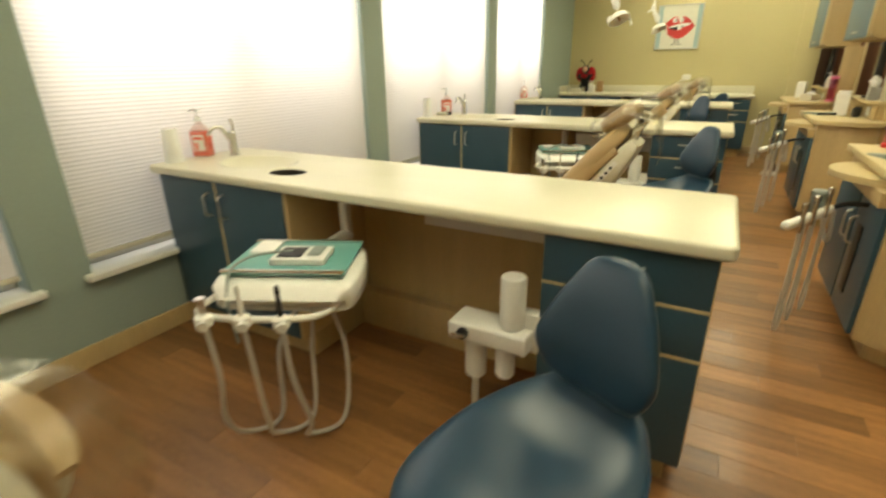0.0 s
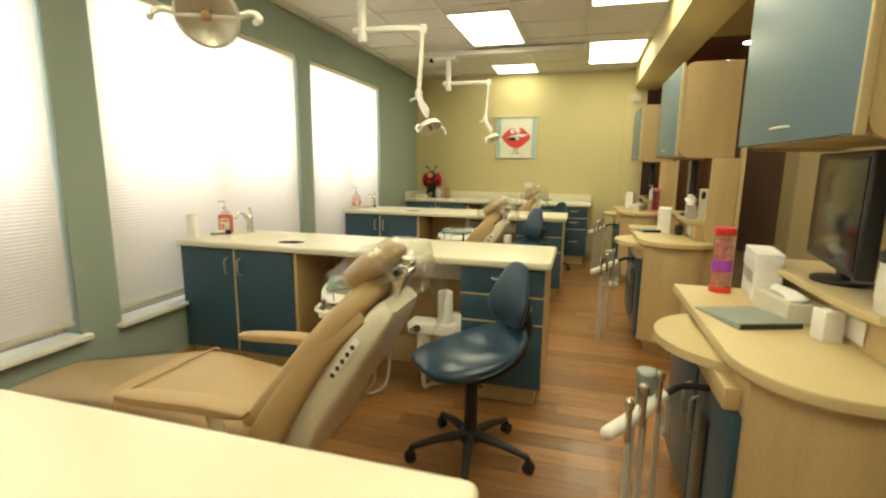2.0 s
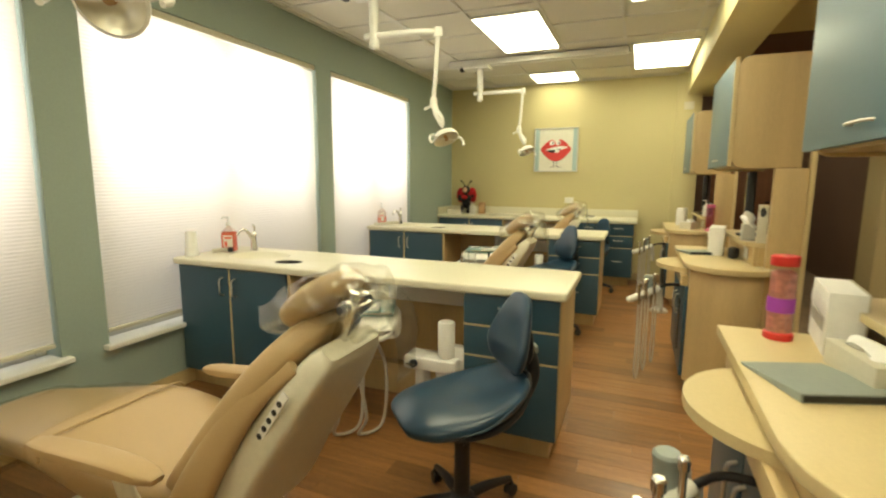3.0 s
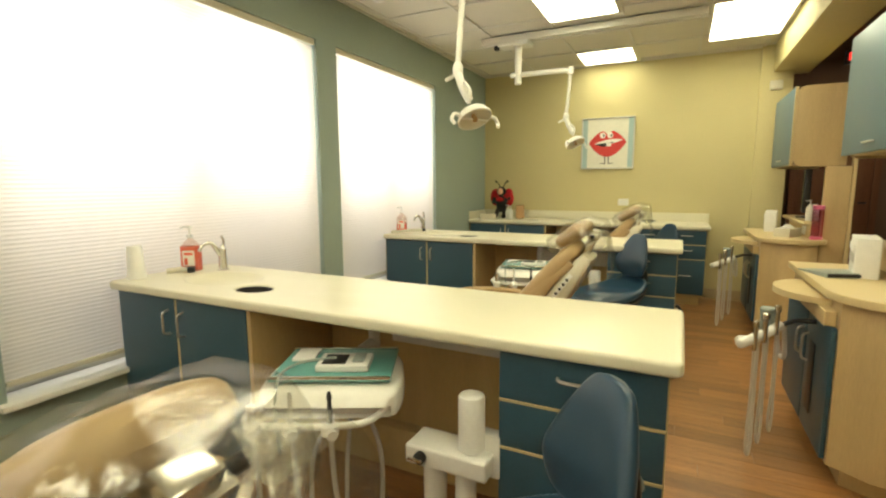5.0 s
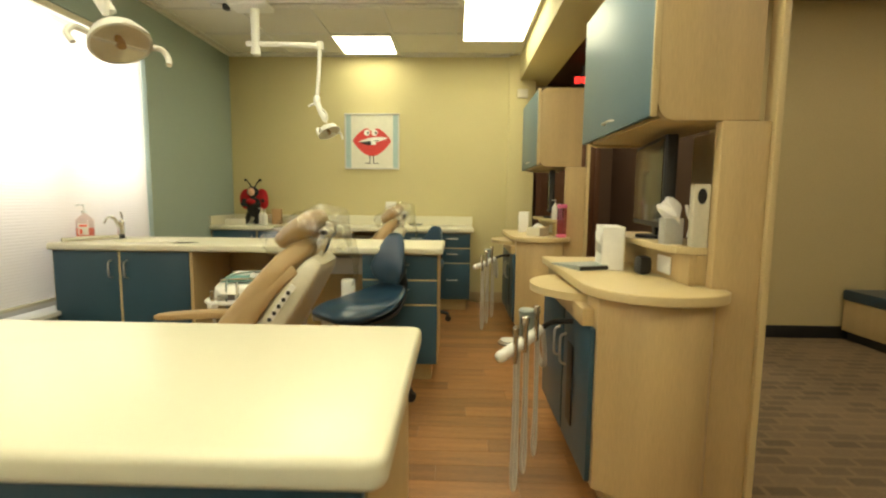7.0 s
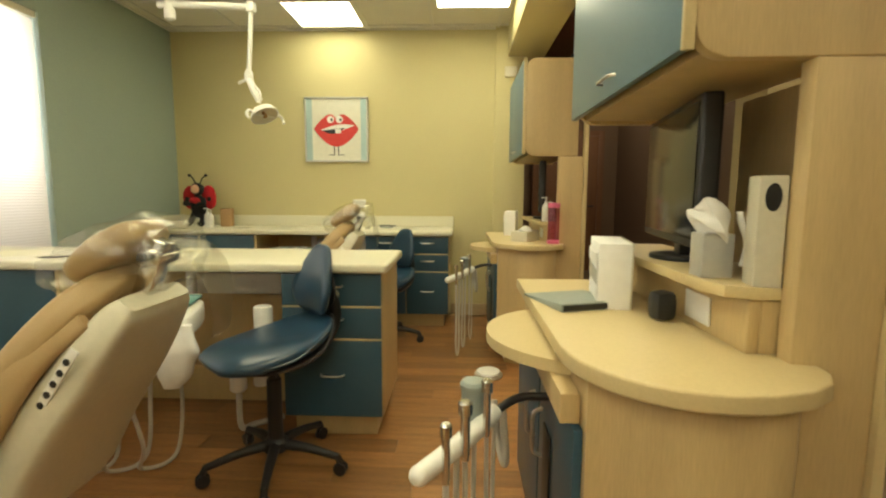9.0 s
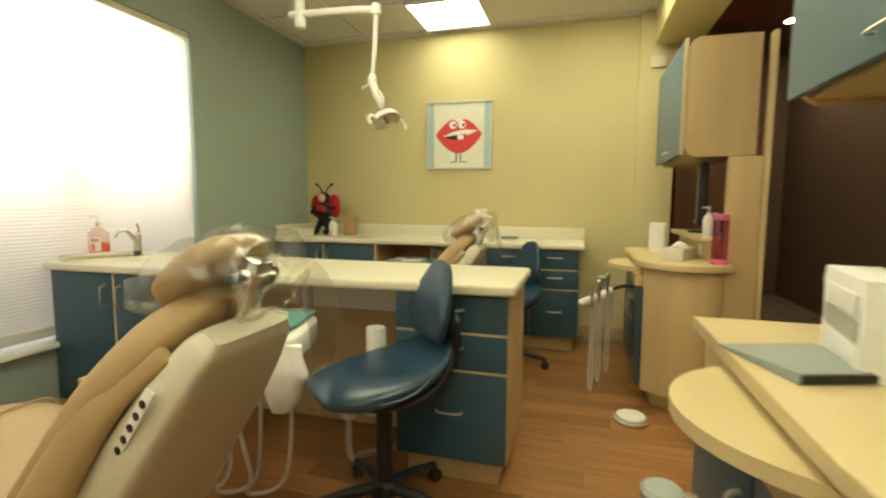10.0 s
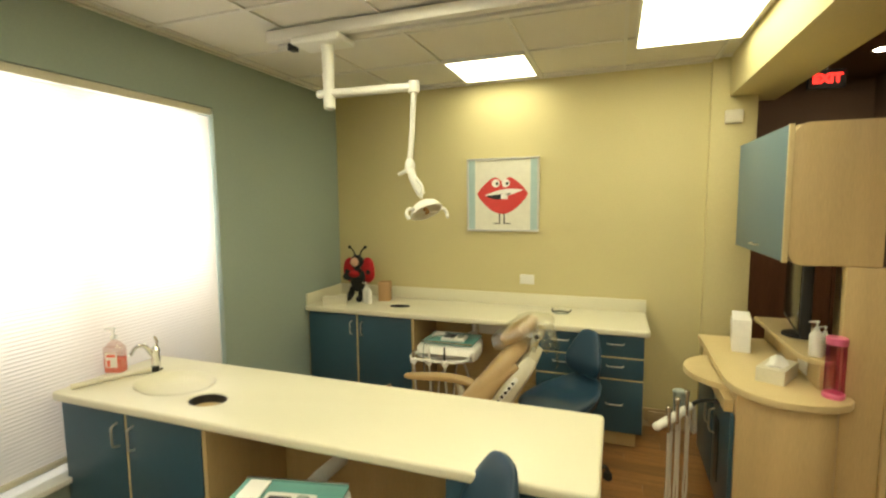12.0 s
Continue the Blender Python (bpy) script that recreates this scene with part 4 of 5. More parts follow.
    for a, b in ((un + 0.004, L - 0.046),):
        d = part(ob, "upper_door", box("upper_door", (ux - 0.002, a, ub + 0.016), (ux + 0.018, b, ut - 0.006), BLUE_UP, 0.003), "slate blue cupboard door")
        part(d, "handle", tube("handle", [(ux - 0.003, 0.51, ub + 0.06), (ux - 0.020, 0.52, ub + 0.06), (ux - 0.022, 0.57, ub + 0.06), (ux - 0.020, 0.62, ub + 0.06), (ux - 0.003, 0.63, ub + 0.06)], 0.0042, ALU, 8, 4), "satin metal pull handle")
        part(d, "edge", box("edge", (ux - 0.003, a - 0.008, ub + 0.012), (ux + 0.019, a + 0.0035, ut - 0.004), MAPLE_TOP, 0.002))
    return ob


for i, y0 in enumerate(STATIONS):
    station(y0, i)


def monitor(y0):
    ob = root("monitor", (0.955, y0 + 0.62, 0.992), "black flat computer monitor on the station shelf", "monitor", "station monitors")
    part(ob, "foot", plate("foot", arc(0.02, 0, 0.085, 0, 345, 24), 0.0, 0.014, BLACK, 0.004), "black foot")
    part(ob, "neck", box("neck", (0.01, -0.03, 0.012), (0.04, 0.03, 0.14), BLACK, 0.006))
    part(ob, "casing", box("casing", (-0.025, -0.27, 0.055), (0.022, 0.27, 0.425), BLACK, 0.010, 3), "black casing")
    part(ob, "screen", box("screen", (-0.028, -0.25, 0.078), (-0.0245, 0.25, 0.406), SCREEN, 0.001), "dark switched-off screen")
    ob.rotation_euler = (0, 0, radians(-9))


for y0 in STATIONS:
    monitor(y0)


def bracket_table(y0):
    """Hanging suction and syringe arm of a station."""
    ob = root("assistant_arm", (0.36, y0 + 0.27, 0), "white instrument arm with chrome suction tips and looped hoses", "instrument arm", "assistant arms")
    part(ob, "bar", merge("bar", [tube("b", [(-0.16, -0.05, 0.585), (0.0, 0.0, 0.615), (0.09, 0.04, 0.635)], 0.022, WHITE, 16, 4), ball("e", (-0.16, -0.05, 0.585), (0.0225, 0.0225, 0.0225), WHITE)]), "white plastic holder bar")
    part(ob, "link", tube("link", [(0.08, 0.035, 0.632), (0.165, 0.04, 0.655), (0.235, 0.0, 0.66)], 0.011, BLACK, 10, 5), "dark pivot link")
    part(ob, "cup", lathe("cup", [(0.022, 0.60), (0.028, 0.61), (0.031, 0.70), (0.034, 0.705), (0.034, 0.715), (0.028, 0.722)], GREYP, 22, (0.035, 0.05, 0)), "pale lidded solids cup")
    for k, (hx, hy, r) in enumerate(((-0.10, -0.035, 0.009), (-0.04, -0.015, 0.011), (0.03, 0.005, 0.009))):
        z = 0.60 + 0.03 * k
        part(ob, "tip", lathe("tip", [(r * 0.8, -0.05), (r, -0.03), (r, 0.055), (r * 1.5, 0.06), (r * 1.5, 0.085), (r, 0.09)], CHROME, 14, (hx, hy - 0.022, z)), "chrome suction tip")
        low = 0.03 + 0.045 * k
        part(ob, "hose", tube("hose", [(hx, hy - 0.022, z - 0.04), (hx + 0.004, hy - 0.02, 0.35), (hx + 0.010, hy - 0.005, low + 0.07), (hx + 0.028, hy + 0.005, low), (hx + 0.046, hy + 0.015, low + 0.07), (hx + 0.055, hy + 0.03, 0.35), (hx + 0.06, hy + 0.035, 0.595 + 0.02 * k)], 0.0075 - 0.001 * k, HOSE, 8, 8), "looped grey hose")
    part(ob, "hanging_hose", tube("hanging_hose", [(0.13, 0.06, 0.62), (0.135, 0.05, 0.50), (0.15, 0.08, 0.46), (0.165, 0.13, 0.50), (0.17, 0.16, 0.60)], 0.010, HOSE, 8, 8), "short looped hose")
    ob.rotation_euler = (0, 0, radians(30))


for y0 in STATIONS:
    bracket_table(y0)


# ---- things on the stations ----
def jar(x, y, z, lid, glass, fill):
    ob = root("candy_jar", (x, y, z), "tall clear jar with a coloured lid on the worktop", "jar")
    part(ob, "lid", lathe("lid", [(0.0386, 0.240), (0.0403, 0.243), (0.0403, 0.268), (0.0370, 0.272)], lid, 26), "coloured plastic lid")
    part(ob, "foot", lathe("foot", [(0.0403, 0.0), (0.0420, 0.003), (0.0420, 0.02), (0.0370, 0.024)], lid, 26), "coloured plastic foot")
    part(ob, "glass", lathe("glass", [(0.0370, 0.022), (0.0378, 0.03), (0.0378, 0.238)], glass, 26), "clear plastic wall")
    if fill:
        part(ob, "contents", lathe("contents", [(0.0344, 0.026), (0.0353, 0.03), (0.0353, 0.215), (0.0252, 0.225)], fill, 26), "mixed coloured sweets")
    part(ob, "sticker", lathe("sticker", [(0.0382, 0.09), (0.0385, 0.092), (0.0385, 0.135), (0.0382, 0.137)], PINK if lid is PINK else material("violet_sticker", (0.35, 0.05, 0.42), 0.5), 26), "violet sticker band") if lid is RED else None
    return ob


WT, SH = 0.850, 0.992
jar(0.71, STATIONS[0] + 0.96, WT, RED, JAR, BLUSH)
jar(0.95, STATIONS[2] + 0.105, WT, PINK, PINKJAR, None)


def block(name, a, b, mat, at, rot, label, category, bevel=0.004):
    ob = new(name, box(name, a, b, mat, bevel))
    ob.location, ob.rotation_euler = at, (0, 0, radians(rot))
    return tagged(ob, label, category)


def wedge_binder(x, y, rot):
    ob = root("ring_binder", (x, y, WT), "grey green ring binder lying on the worktop", "binder", "binders")
    part(ob, "cover", plate("cover", [(-0.12, 0.0), (0.12, 0.0), (0.12, 0.022), (0.116, 0.024), (-0.12, 0.006)], -0.11, 0.11, GREYP, 0.0015, 1, "y"), "grey green cover")
    part(ob, "edge", box("edge", (0.1205, -0.105, 0.003), (0.1225, 0.105, 0.019), BLACK, 0.001), "dark open edge")
    ob.rotation_euler = (0, 0, radians(rot))


wedge_binder(0.70, STATIONS[0] + 0.58, -70)
wedge_binder(0.68, STATIONS[1] + 0.66, -72)


def file_box(x, y, rot):
    ob = root("file_box", (x, y, WT), "white file box with papers standing on the worktop", "file box", "file boxes")
    part(ob, "case", box("case", (-0.045, -0.13, 0), (0.045, 0.13, 0.19), PAPER, 0.003), "white case")
    part(ob, "side", box("side", (0.0455, -0.13, 0.001), (0.049, 0.13, 0.192), CREAM, 0.001), "cream side")
    for k in range(3):
        part(ob, "sheet", box("sheet", (-0.0475 - 0.002 * k, -0.11, 0.02 + 0.05 * k), (-0.0455 - 0.002 * k, 0.10, 0.06 + 0.05 * k), SILVER if k == 1 else PAPER, 0.0005))
    ob.rotation_euler = (0, 0, radians(rot))


file_box(0.85, STATIONS[0] + 0.94, -8)
file_box(0.79, STATIONS[1] + 0.68, -10)
file_box(0.74, STATIONS[2] + 0.82, -10)


def tissue_box(x, y, z, rot):
    ob = root("tissue_box", (x, y, z), "open cream tissue box with a white tissue on the worktop", "tissue box", "tissue boxes")
    part(ob, "carton", box("carton", (-0.06, -0.115, 0), (0.06, 0.115, 0.07), CREAM, 0.003), "cream carton")
    part(ob, "tissue", cushion("tissue", [((-0.03, 0, 0.068), 0.07, 0.012), ((0.0, 0, 0.088), 0.085, 0.014), ((0.03, 0, 0.078), 0.06, 0.010), ((0.045, 0.01, 0.07), 0.03, 0.004)], PAPER, 18, 6, 0.9, (0, 1, 0), 0.022), "crumpled white tissue")
    ob.rotation_euler = (0, 0, radians(rot))


tissue_box(0.85, STATIONS[0] + 0.66, WT, 8)
tissue_box(0.79, STATIONS[2] + 0.30, WT, -30)
block("cup_dispenser", (-0.03, -0.03, 0), (0.03, 0.03, 0.095), PAPER, (0.87, STATIONS[0] + 0.42, WT), 10, "small white paper carton on the worktop", "carton")
block("desk_clock", (-0.03, -0.03, 0), (0.03, 0.03, 0.08), BLACK, (0.86, STATIONS[1] + 0.45, WT), 10, "small black speaker standing on the worktop", "speaker", 0.024)


def wipes(x, y, z):
    ob = root("wipes_tub", (x, y, z), "large white wipes tub with a black lid on the shelf", "wipes tub")
    part(ob, "tub", lathe("tub", [(0.078, 0), (0.082, 0.005), (0.084, 0.13), (0.08, 0.135)], PLASTIC, 28), "white tub")
    part(ob, "lid", lathe("lid", [(0.086, 0.134), (0.088, 0.137), (0.088, 0.158), (0.075, 0.166), (0.03, 0.17)], BLACK, 28), "black lid")
    part(ob, "label", lathe("label", [(0.0845, 0.03), (0.0852, 0.032), (0.0852, 0.11), (0.0845, 0.112)], LABEL, 28), "pale printed label")


wipes(0.97, STATIONS[0] + 0.23, SH)


def tall_tissue(x, y, z):
    ob = root("tall_tissue_box", (x, y, z), "upright cream patterned carton with a dark oval mark", "carton")
    part(ob, "carton", box("carton", (-0.026, -0.03, 0), (0.026, 0.03, 0.225), CREAM, 0.003), "cream carton")
    part(ob, "oval", plate("oval", [(0.015 * math.cos(radians(a)), 0.182 + 0.028 * math.sin(radians(a))) for a in range(0, 360, 15)], -0.0315, -0.0302, BLACK, 0.0, 1, "y"), "dark oval mark")
    ob.rotation_euler = (0, 0, radians(-12))


tall_tissue(0.955, STATIONS[1] + 0.205, SH)


def bag(x, y, z):
    ob = root("dispenser_bag", (x, y, z), "grey carton holding crumpled white tissue", "tissue dispenser")
    part(ob, "carton", box("carton", (-0.035, -0.03, 0), (0.035, 0.03, 0.10), SILVER, 0.004), "grey carton")
    part(ob, "tissue", cushion("tissue", [((0, 0, 0.095), 0.025, 0.02), ((-0.005, 0, 0.12), 0.045, 0.035), ((-0.015, 0, 0.15), 0.045, 0.035), ((-0.03, 0, 0.165), 0.02, 0.01)], PAPER, 18, 6, 0.9, (0, 1, 0), 0.035), "crumpled white tissue")
    part(ob, "tail", cushion("tail", [((0.04, -0.03, 0.15), 0.012, 0.004), ((0.052, -0.045, 0.09), 0.014, 0.003), ((0.05, -0.04, 0.03), 0.01, 0.003)], PAPER, 10, 5, 0.8, (0, 1, 0), 0.006))


bag(0.905, STATIONS[1] + 0.31, SH)


def pump_bottle(x, y, z, s=1.0):
    ob = root("lotion_bottle", (x, y, z), "white plastic pump bottle standing upright", "bottle", "white bottles")
    part(ob, "bottle", lathe("bottle", [(0.026 * s, 0), (0.028 * s, 0.004), (0.028 * s, 0.10 * s), (0.018 * s, 0.118 * s), (0.010 * s, 0.125 * s)], PLASTIC, 20), "white bottle")
    part(ob, "pump", merge("pump", [lathe("p", [(0.011 * s, 0.125 * s), (0.011 * s, 0.137 * s), (0.004 * s, 0.139 * s), (0.004 * s, 0.158 * s), (0.009 * s, 0.16 * s), (0.009 * s, 0.168 * s)], PLASTIC, 14), tube("t", [(0, 0, 0.164 * s), (-0.032 * s, 0, 0.162 * s)], 0.004 * s, PLASTIC, 8)]), "white pump")


pump_bottle(0.92, STATIONS[2] + 0.24, SH)
pump_bottle(0.97, STATIONS[2] + 0.29, SH, 0.8)
pump_bottle(-2.02, 9.70, CT, 1.05)
pump_bottle(-1.97, 9.66, CT, 1.0)


# ---- end wall things ----
def picture():
    ob = root("framed_poster", (-0.87, FY, 1.785), "framed square poster of big red lips with eyes", "poster")
    part(ob, "frame", merge("frame", [box("f", (-0.305, -0.028, -0.305), (0.305, -0.001, -0.290), SILVER, 0.003), box("f", (-0.305, -0.028, 0.290), (0.305, -0.001, 0.305), SILVER, 0.003),
                                      box("f", (-0.305, -0.028, -0.2895), (-0.290, -0.001, 0.2895), SILVER, 0.003), box("f", (0.290, -0.028, -0.2895), (0.305, -0.001, 0.2895), SILVER, 0.003)]), "thin silver frame")
    part(ob, "print", box("print", (-0.2895, -0.016, -0.2895), (0.2895, -0.002, 0.2895), ART, 0.0), "pale printed sheet")
    for a, b in ((-0.2895, -0.235), (0.235, 0.2895)):
        part(ob, "band", box("band", (a, -0.0172, -0.2895), (b, -0.0162, 0.2895), ARTB, 0.0), "pale blue side band")
    lips = []
    for k in range(41):
        t = k / 40
        x = -0.215 + 0.43 * t
        lips.append((x, 0.005 + 0.155 * math.sin(math.pi * t) ** 0.8 - 0.05 * math.exp(-((t - 0.5) / 0.09) ** 2)))
    for k in range(39, 0, -1):
        t = k / 40
        lips.append((-0.215 + 0.43 * t, 0.005 - 0.165 * math.sin(math.pi * t) ** 0.85))
    part(ob, "lips", plate("lips", lips, -0.0190, -0.0174, ARTR, 0.0, 1, "y"), "red lips")
    mouth = [(-0.15 + 0.33 * k / 20, -0.005 + 0.028 * math.sin(math.pi * k / 20) + 0.045 * (k / 20)) for k in range(21)] + [(0.18 - 0.33 * k / 20, -0.005 + 0.045 * (1 - k / 20) - 0.030 * math.sin(math.pi * k / 20)) for k in range(1, 20)]
    part(ob, "teeth", plate("teeth", mouth, -0.0205, -0.0192, PAPER, 0.0, 1, "y"), "white teeth")
    gap = [(-0.14 + 0.22 * k / 16, -0.008 + 0.022 * (k / 16)) for k in range(17)] + [(0.08 - 0.22 * k / 16, 0.014 - 0.022 * (k / 16) - 0.042 * math.sin(math.pi * k / 16)) for k in range(1, 16)]
    part(ob, "mouth", plate("mouth", gap, -0.0218, -0.0206, BLACK, 0.0, 1, "y"), "dark mouth line")
    part(ob, "tooth", box("tooth", (-0.01, -0.0232, -0.036), (0.045, -0.0220, 0.004), PAPER, 0.0))
    for ex in (-0.055, 0.03):
        part(ob, "eye", plate("eye", [(ex + 0.034 * math.cos(radians(a)), 0.095 + 0.034 * math.sin(radians(a))) for a in range(0, 360, 15)], -0.0204, -0.0192, PAPER, 0.0, 1, "y"), "white round eye")
        part(ob, "pupil", plate("pupil", [(ex + 0.012 + 0.012 * math.cos(radians(a)), 0.092 + 0.014 * math.sin(radians(a))) for a in range(0, 360, 20)], -0.0216, -0.0206, BLACK, 0.0, 1, "y"))
    part(ob, "stem", merge("stem", [box("s", (-0.028, -0.019, -0.235), (-0.018, -0.0174, -0.15), BLACK, 0.0), box("s", (0.012, -0.019, -0.235), (0.022, -0.0174, -0.15), BLACK, 0.0),
                                    box("s", (-0.075, -0.019, -0.243), (-0.018, -0.0174, -0.2355), BLACK, 0.0), box("s", (0.012, -0.019, -0.243), (0.075, -0.0174, -0.2355), BLACK, 0.0)]), "thin black legs")


picture()


def plush():
    ob = root("plush_ladybird", (-2.13, 9.76, CT), "red and black plush ladybird sitting on the counter", "plush toy")
    part(ob, "body", ball("body", (0, 0, 0.19), (0.075, 0.065, 0.11), PLUSHK, 20, 0.01), "black plush body")
    for s in (-1, 1):
        part(ob, "wing", ball("wing", (s * 0.085, 0.02, 0.27), (0.075, 0.035, 0.115), PLUSHR, 18, 0.01), "red plush wing")
        part(ob, "wing_spot", ball("wing_spot", (s * 0.105, -0.008, 0.26), (0.022, 0.012, 0.024), PLUSHK, 12))
        part(ob, "leg", tube("leg", [(s * 0.04, -0.02, 0.12), (s * 0.055, -0.05, 0.05), (s * 0.06, -0.10, 0.03)], 0.028, PLUSHK, 10, 5))
        part(ob, "arm", tube("arm", [(s * 0.06, -0.03, 0.26), (s * 0.09, -0.075, 0.22), (s * 0.04, -0.09, 0.21)], 0.02, PLUSHK, 10, 5))
        part(ob, "feeler", merge("feeler", [tube("f", [(s * 0.02, 0, 0.40), (s * 0.045, 0, 0.45), (s * 0.075, 0, 0.475)], 0.007, PLUSHK, 8, 4), ball("t", (s * 0.078, 0, 0.478), (0.015, 0.015, 0.015), PLUSHK, 12)]))
    part(ob, "head", ball("head", (0, -0.01, 0.35), (0.062, 0.058, 0.06), PLUSHK, 18, 0.006), "black plush head")
    part(ob, "face", ball("face", (0, -0.045, 0.35), (0.042, 0.03, 0.042), PLUSHF, 16, 0.004), "peach face patch")
    part(ob, "ribbon", ball("ribbon", (0.0, -0.06, 0.245), (0.055, 0.02, 0.03), PLUSHR, 14, 0.008), "red bow")


plush()
block("cardboard_box", (-0.05, -0.05, 0), (0.05, 0.05, 0.17), CARD, (-1.90, 9.83, CT), 12, "small brown cardboard box on the counter", "cardboard box")
block("glove_box", (-0.10, -0.05, 0), (0.10, 0.05, 0.07), CREAM, (-2.24, 9.55, CT), 25, "cream glove carton on the counter", "carton")
block("wall_outlet", (-0.06, -0.008, -0.04), (0.06, 0.0, 0.04), PLASTIC, (-0.66, FY - 0.001, 1.08), 0, "cream double outlet plate on the wall", "outlet", 0.003)
glasses = new("safety_glasses", merge("safety_glasses", [tube("a", [(-0.07, 0.09, 0.012), (-0.07, 0.0, 0.02), (-0.05, -0.02, 0.02), (0, -0.025, 0.024), (0.05, -0.02, 0.02), (0.07, 0.0, 0.02), (0.07, 0.09, 0.012)], 0.006, BLACK, 8, 5),
                                                         tube("l", [(-0.06, -0.02, 0.008), (0, -0.03, 0.006), (0.06, -0.02, 0.008)], 0.006, GREYP, 8, 5)]))
glasses.location = (-0.36, 9.78, CT)
tagged(glasses, "dark safety glasses lying on the counter", "glasses")


def foot_pedal(x, y):
    ob = root("foot_pedal", (x, y, 0), "round white foot pedal on the wood floor", "foot pedal")
    part(ob, "base", lathe("base", [(0.088, 0.001), (0.092, 0.006), (0.092, 0.016), (0.08, 0.02)], ALU, 30), "grey metal base")
    part(ob, "disc", lathe("disc", [(0.074, 0.021), (0.078, 0.026), (0.074, 0.036), (0.05, 0.041)], PLASTIC, 30), "white disc")


foot_pedal(0.52, 8.36)


block("wall_sensor", (-0.055, -0.03, -0.045), (0.055, 0.0, 0.045), CREAM, (0.78, FY - 0.061, 2.30), 0, "small beige alarm box high on the wall pier", "alarm box", 0.006)


# ---- overhead operating lights ----
def operating_light(y, lx, ly, lz, aim, size=0.85):
    ob = root("operating_light", (0, y, CZ), "white ceiling-track dental operating light with a jointed arm", "operating light", "operating lights")
    part(ob, "track", merge("track", [box("t", (-1.86, -0.07, -0.062), (0.08, -0.012, -0.002), GRID, 0.006), box("t", (-1.86, 0.028, -0.062), (0.08, 0.075, -0.002), GRID, 0.006), box("s", (-1.855, -0.0115, -0.03), (0.075, 0.0275, -0.003), BLACK, 0.0)]), "white ceiling track with a dark slot")
    part(ob, "trolley", merge("trolley", [box("b", (-1.68, -0.09, -0.10), (-1.38, 0.09, -0.0625), WHITE, 0.012, 3), box("k", (-1.73, -0.05, -0.115), (-1.69, 0.0, -0.075), BLACK, 0.004)]), "white trolley")
    part(ob, "post", lathe("post", [(0.038, -0.10), (0.034, -0.13), (0.030, -0.38), (0.033, -0.40), (0.033, -0.44), (0.018, -0.45)], WHITE, 20, (-1.50, 0, 0)), "white post")
    ex = lx - 0.06
    part(ob, "arm", merge("arm", [tube("a", [(-1.57, 0, -0.36), (-1.50, 0, -0.36), (-1.2, ly * 0.4, -0.355), (ex, ly, -0.35)], 0.022, WHITE, 12, 5), lathe("j", [(0.03, -0.03), (0.032, 0), (0.03, 0.03)], WHITE, 18, (ex, ly, -0.35))]), "white horizontal arm")
    jz = lz - CZ + 0.20
    part(ob, "drop", tube("drop", [(ex, ly, -0.37), (ex - 0.015, ly, -0.6), (ex - 0.03, ly, jz + 0.06)], 0.015, WHITE, 12, 4), "white drop rod")
    part(ob, "joint", merge("joint", [ball("j", (ex - 0.03, ly, jz + 0.04), (0.028, 0.028, 0.045), WHITE), tube("h", [(ex - 0.10, ly, jz - 0.005), (ex - 0.04, ly, jz + 0.02)], 0.01, WHITE, 8),
                                      tube("y", [(ex - 0.03, ly, jz + 0.03), (ex + 0.005, ly - 0.02, jz - 0.05), (ex + 0.04, ly - 0.01, jz - 0.12)], 0.022, WHITE, 10, 5), tube("e", [(ex + 0.02, ly - 0.03, jz - 0.03), (ex + 0.06, ly - 0.05, jz - 0.08), (ex + 0.05, ly - 0.04, jz - 0.14)], 0.009, WHITE, 8, 5)]), "white jointed yoke")
    m = Matrix.Translation((lx, ly, lz - CZ)) @ Vector(aim).to_track_quat("-Z", "Y").to_matrix().to_4x4() @ Matrix.Diagonal((size, size, size, 1))
    head = lathe("head", [(0.02, 0.055), (0.05, 0.05), (0.085, 0.03), (0.105, -0.005), (0.108, -0.02), (0.098, -0.022)], WHITE, 28, cap=False)
    face = lathe("face", [(0.0, 0.03), (0.04, 0.02), (0.08, -0.002), (0.097, -0.02)], REFL, 28, cap=False)
    bulb = merge("bulb", [lathe("b", [(0.012, 0.015), (0.018, -0.01), (0.016, -0.03), (0.0, -0.035)], CARD, 16), box("g", (-0.095, -0.006, -0.024), (0.095, 0.006, -0.018), WHITE, 0.002)])
    grip = merge("grip", [tube("g", [(-0.10, 0.0, 0.0), (-0.15, 0.01, 0.0), (-0.175, 0.0, -0.03), (-0.165, 0.0, -0.065)], 0.011, WHITE, 10, 5)])
    grip2 = tube("g", [(0.10, 0.0, 0.0), (0.15, 0.01, 0.0), (0.175, 0.0, -0.03), (0.165, 0.0, -0.065)], 0.011, WHITE, 10, 5)
    for nm, me, lb in (("head", head, "white round lamp head"), ("reflector", face, "warm metallic reflector"), ("bulb", bulb, "bulb with a cross guard"), ("grip", grip, "white side grip"), ("grip", grip2, "white side grip")):
        me.transform(m)
        part(ob, nm, me, lb)
    return ob


operating_light(8.42, -0.96, 0.08, 1.69, (0.45, -0.22, -0.85))
operating_light(6.05, -1.01, 0.12, 1.65, (0.45, -0.25, -0.85))
operating_light(3.72, -0.95, 0.14, 1.79, (0.35, -0.75, -0.5))


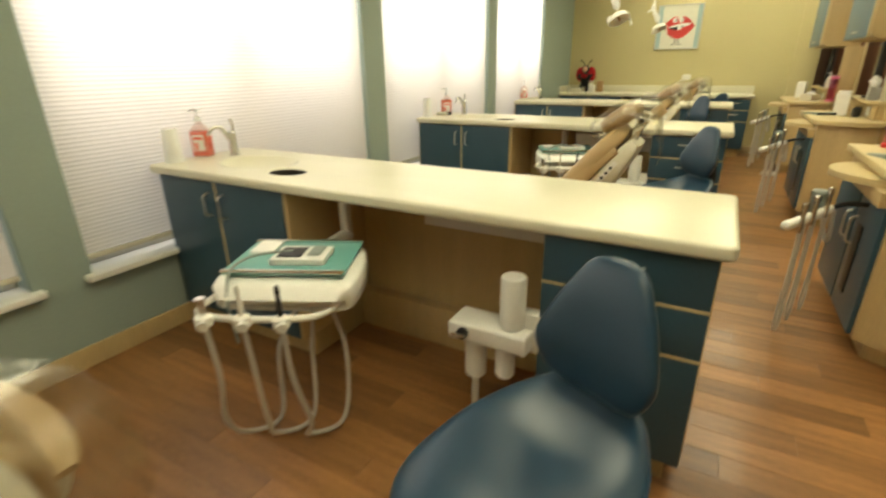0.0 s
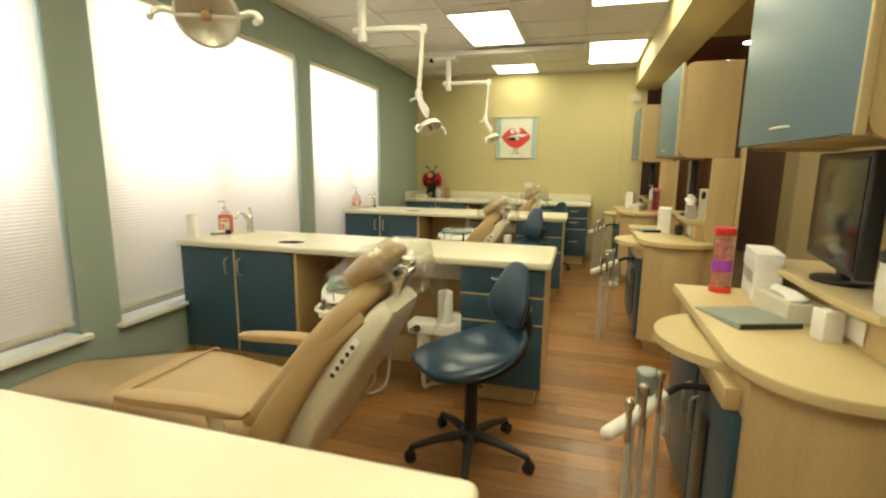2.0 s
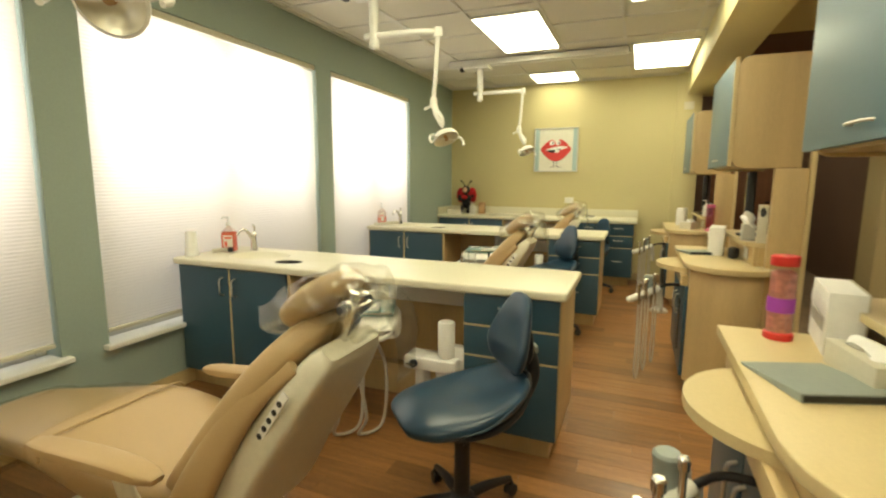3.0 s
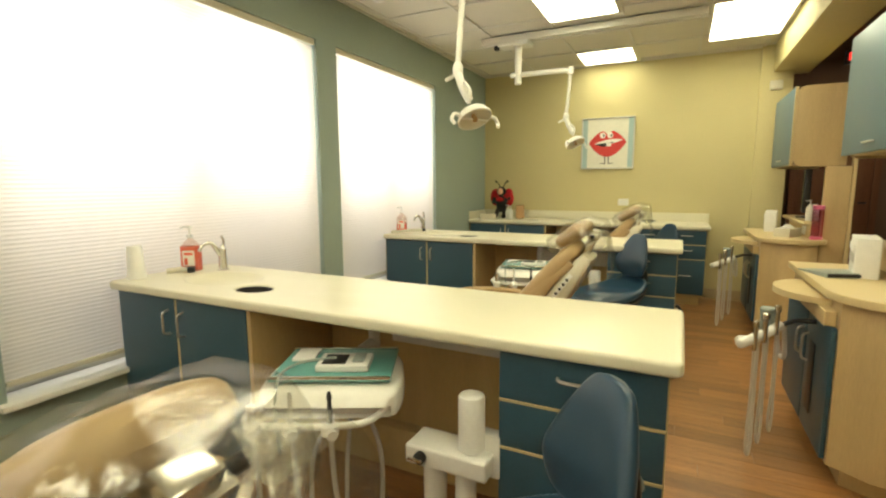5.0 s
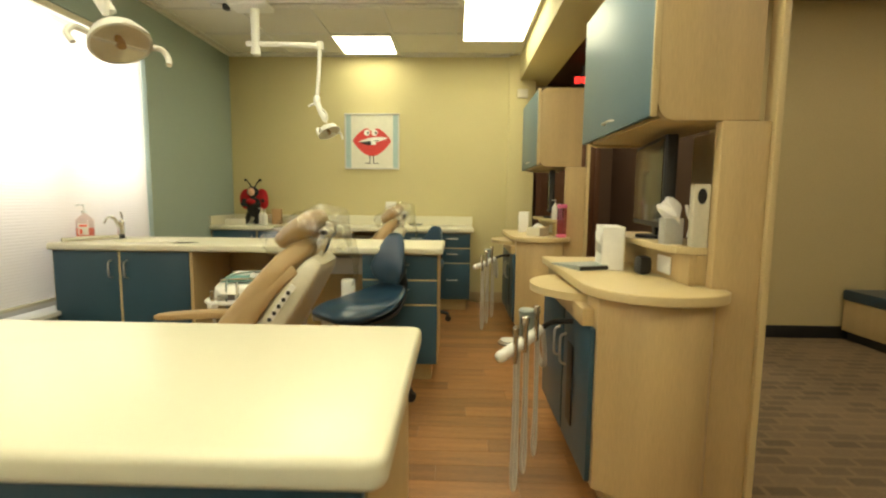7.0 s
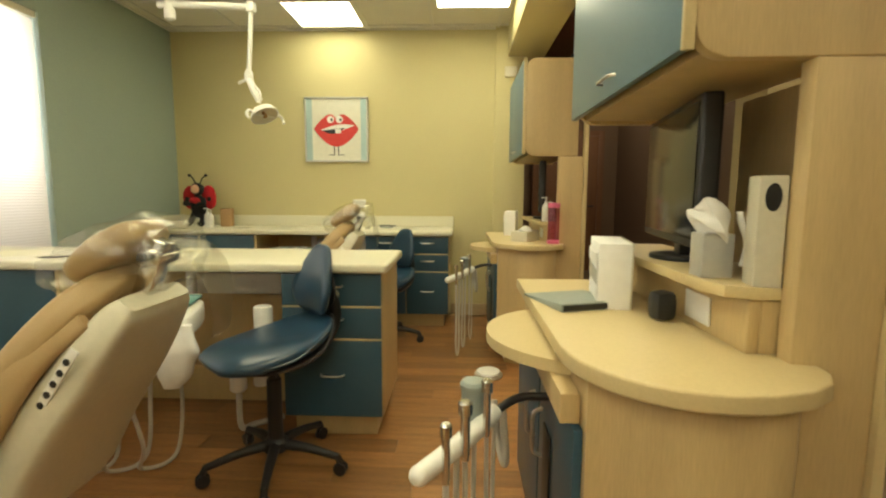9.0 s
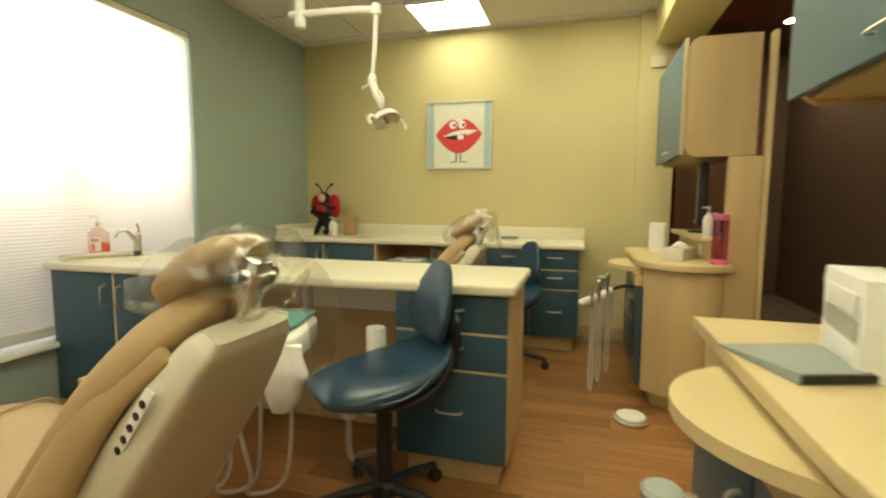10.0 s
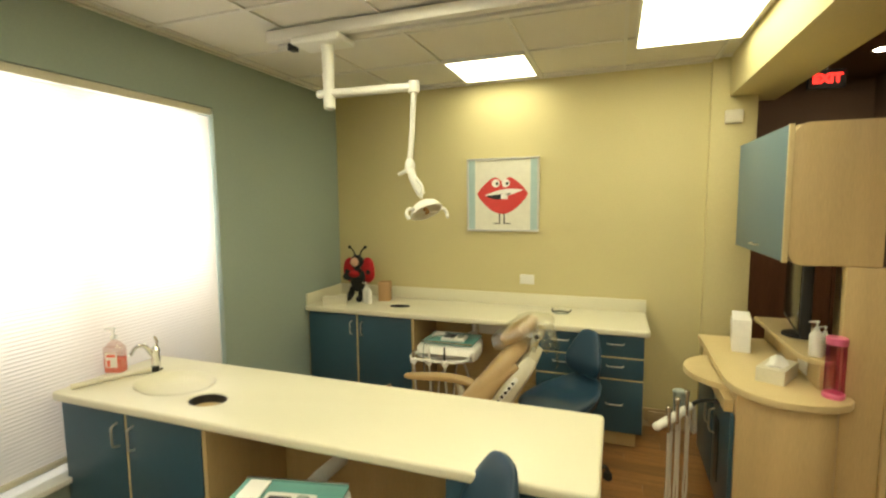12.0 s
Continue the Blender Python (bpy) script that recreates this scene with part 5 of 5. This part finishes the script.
# ---- corridor ----
def bench():
    ob = root("corridor_bench", (3.37, 8.663, 0.004), "built-in maple bench with a dark blue cushion", "bench")
    part(ob, "box", box("box", (0, -2.6, 0.08), (0.92, -0.001, 0.34), MAPLE, 0.004), "maple bench box")
    part(ob, "plinth", box("plinth", (0.04, -2.58, 0), (0.92, -0.02, 0.079), BLACK, 0.0), "dark plinth")
    part(ob, "cushion", box("cushion", (-0.02, -2.62, 0.341), (0.92, -0.002, 0.43), BLUEV, 0.02, 3), "dark blue cushion")


bench()


def exit_sign():
    ob = root("exit_sign", (1.82, 11.5, 2.82), "red illuminated exit sign hanging from the hall ceiling", "exit sign")
    part(ob, "case", box("case", (-0.145, 0.0, -0.085), (0.145, 0.05, 0.085), BLACK, 0.006), "dark case")
    part(ob, "rod", tube("rod", [(0, 0.025, 0.084), (0, 0.025, 0.20)], 0.012, BLACK, 8))
    cu = bpy.data.curves.new("letters", "FONT")
    cu.body, cu.size, cu.align_x, cu.align_y, cu.extrude, cu.offset = "EXIT", 0.11, "CENTER", "CENTER", 0.003, 0.006
    tmp = new("letters", cu)
    bpy.context.view_layer.update()
    me = bpy.data.meshes.new_from_object(tmp.evaluated_get(bpy.context.evaluated_depsgraph_get()))
    bpy.data.objects.remove(tmp)
    me.materials.clear()
    me.materials.append(EXITR)
    me.transform(pose(0, -0.004, 0, 90, 0, 0))
    part(ob, "letters", me, "glowing red letters")


exit_sign()


def spot(x, y, z):
    ob = root("recessed_spot", (x, y, z), "small round recessed ceiling spot", "ceiling spot", "recessed spots")
    part(ob, "ring", lathe("ring", [(0.06, -0.001), (0.075, -0.004), (0.078, -0.001), (0.078, 0.0)], WHITE, 24))
    part(ob, "lens", lathe("lens", [(0.0, -0.0015), (0.055, -0.003), (0.058, -0.001)], SPOT, 24), "lit lens")


for xx, yy, zz in ((2.2, 10.4, 3.06), (2.25, 11.6, 3.06), (2.3, 7.2, 2.76), (2.3, 4.8, 2.76), (2.3, 2.4, 2.76), (3.4, 7.2, 2.76), (3.4, 4.8, 2.76)):
    spot(xx, yy, zz)


def hall_door():
    ob = root("door_1", (1.95, 12.78, 0.004), "closed brown wooden door with a dark handle", "door")
    ob["kind"] = "structure"
    part(ob, "leaf", box("leaf", (-0.45, -0.04, 0), (0.45, -0.002, 2.05), WOOD, 0.004), "brown wooden leaf")
    part(ob, "frame", merge("frame", [box("f", (-0.53, -0.06, 0), (-0.452, -0.001, 2.13), WOOD, 0.004), box("f", (0.452, -0.06, 0), (0.53, -0.001, 2.13), WOOD, 0.004), box("f", (-0.451, -0.06, 2.052), (0.451, -0.001, 2.13), WOOD, 0.004)]), "brown frame")
    part(ob, "handle", tube("handle", [(0.38, -0.04, 1.0), (0.38, -0.085, 1.0), (0.30, -0.09, 1.0)], 0.012, BLACK, 8, 4), "dark lever handle")


hall_door()


# ---- floor planks ----
def planks():
    w, ln, gap = 0.118, 0.92, 0.0009
    me = box("plank", (gap / 2, gap / 2, -0.011), (ln - gap / 2, w - gap / 2, 0.0), OAK, 0.0006, 1)
    floor = bpy.data.objects["floor"]
    rest, count = bmesh.new(), 0
    for r in range(int(11.55 / w)):
        y = -1.56 + r * w
        x = WX - 0.15 - (r * 0.37 % 1) * ln
        while x < EX - 0.02:
            a, b = max(x, WX - 0.05), min(x + ln, EX - 0.03)
            if b - a > 0.02:
                whole = b - a > ln - 0.01
                if whole and count < 290 and x > -1.7 and y > 0.4:
                    o = new("plank", me)
                    o.parent = floor
                    o.location = (x, y, 0)
                    count += 1
                else:
                    pm = box("p", (a + gap / 2, y + gap / 2, -0.011), (b - gap / 2, y + w - gap / 2, 0.0), OAK, 0.0006, 1)
                    rest.from_mesh(pm)
                    bpy.data.meshes.remove(pm)
            x += ln
    o = new("planks", finish(rest, "planks", OAK))
    o.parent = floor
    tagged(o, "brown wood planks", "", "", "stuff")


planks()
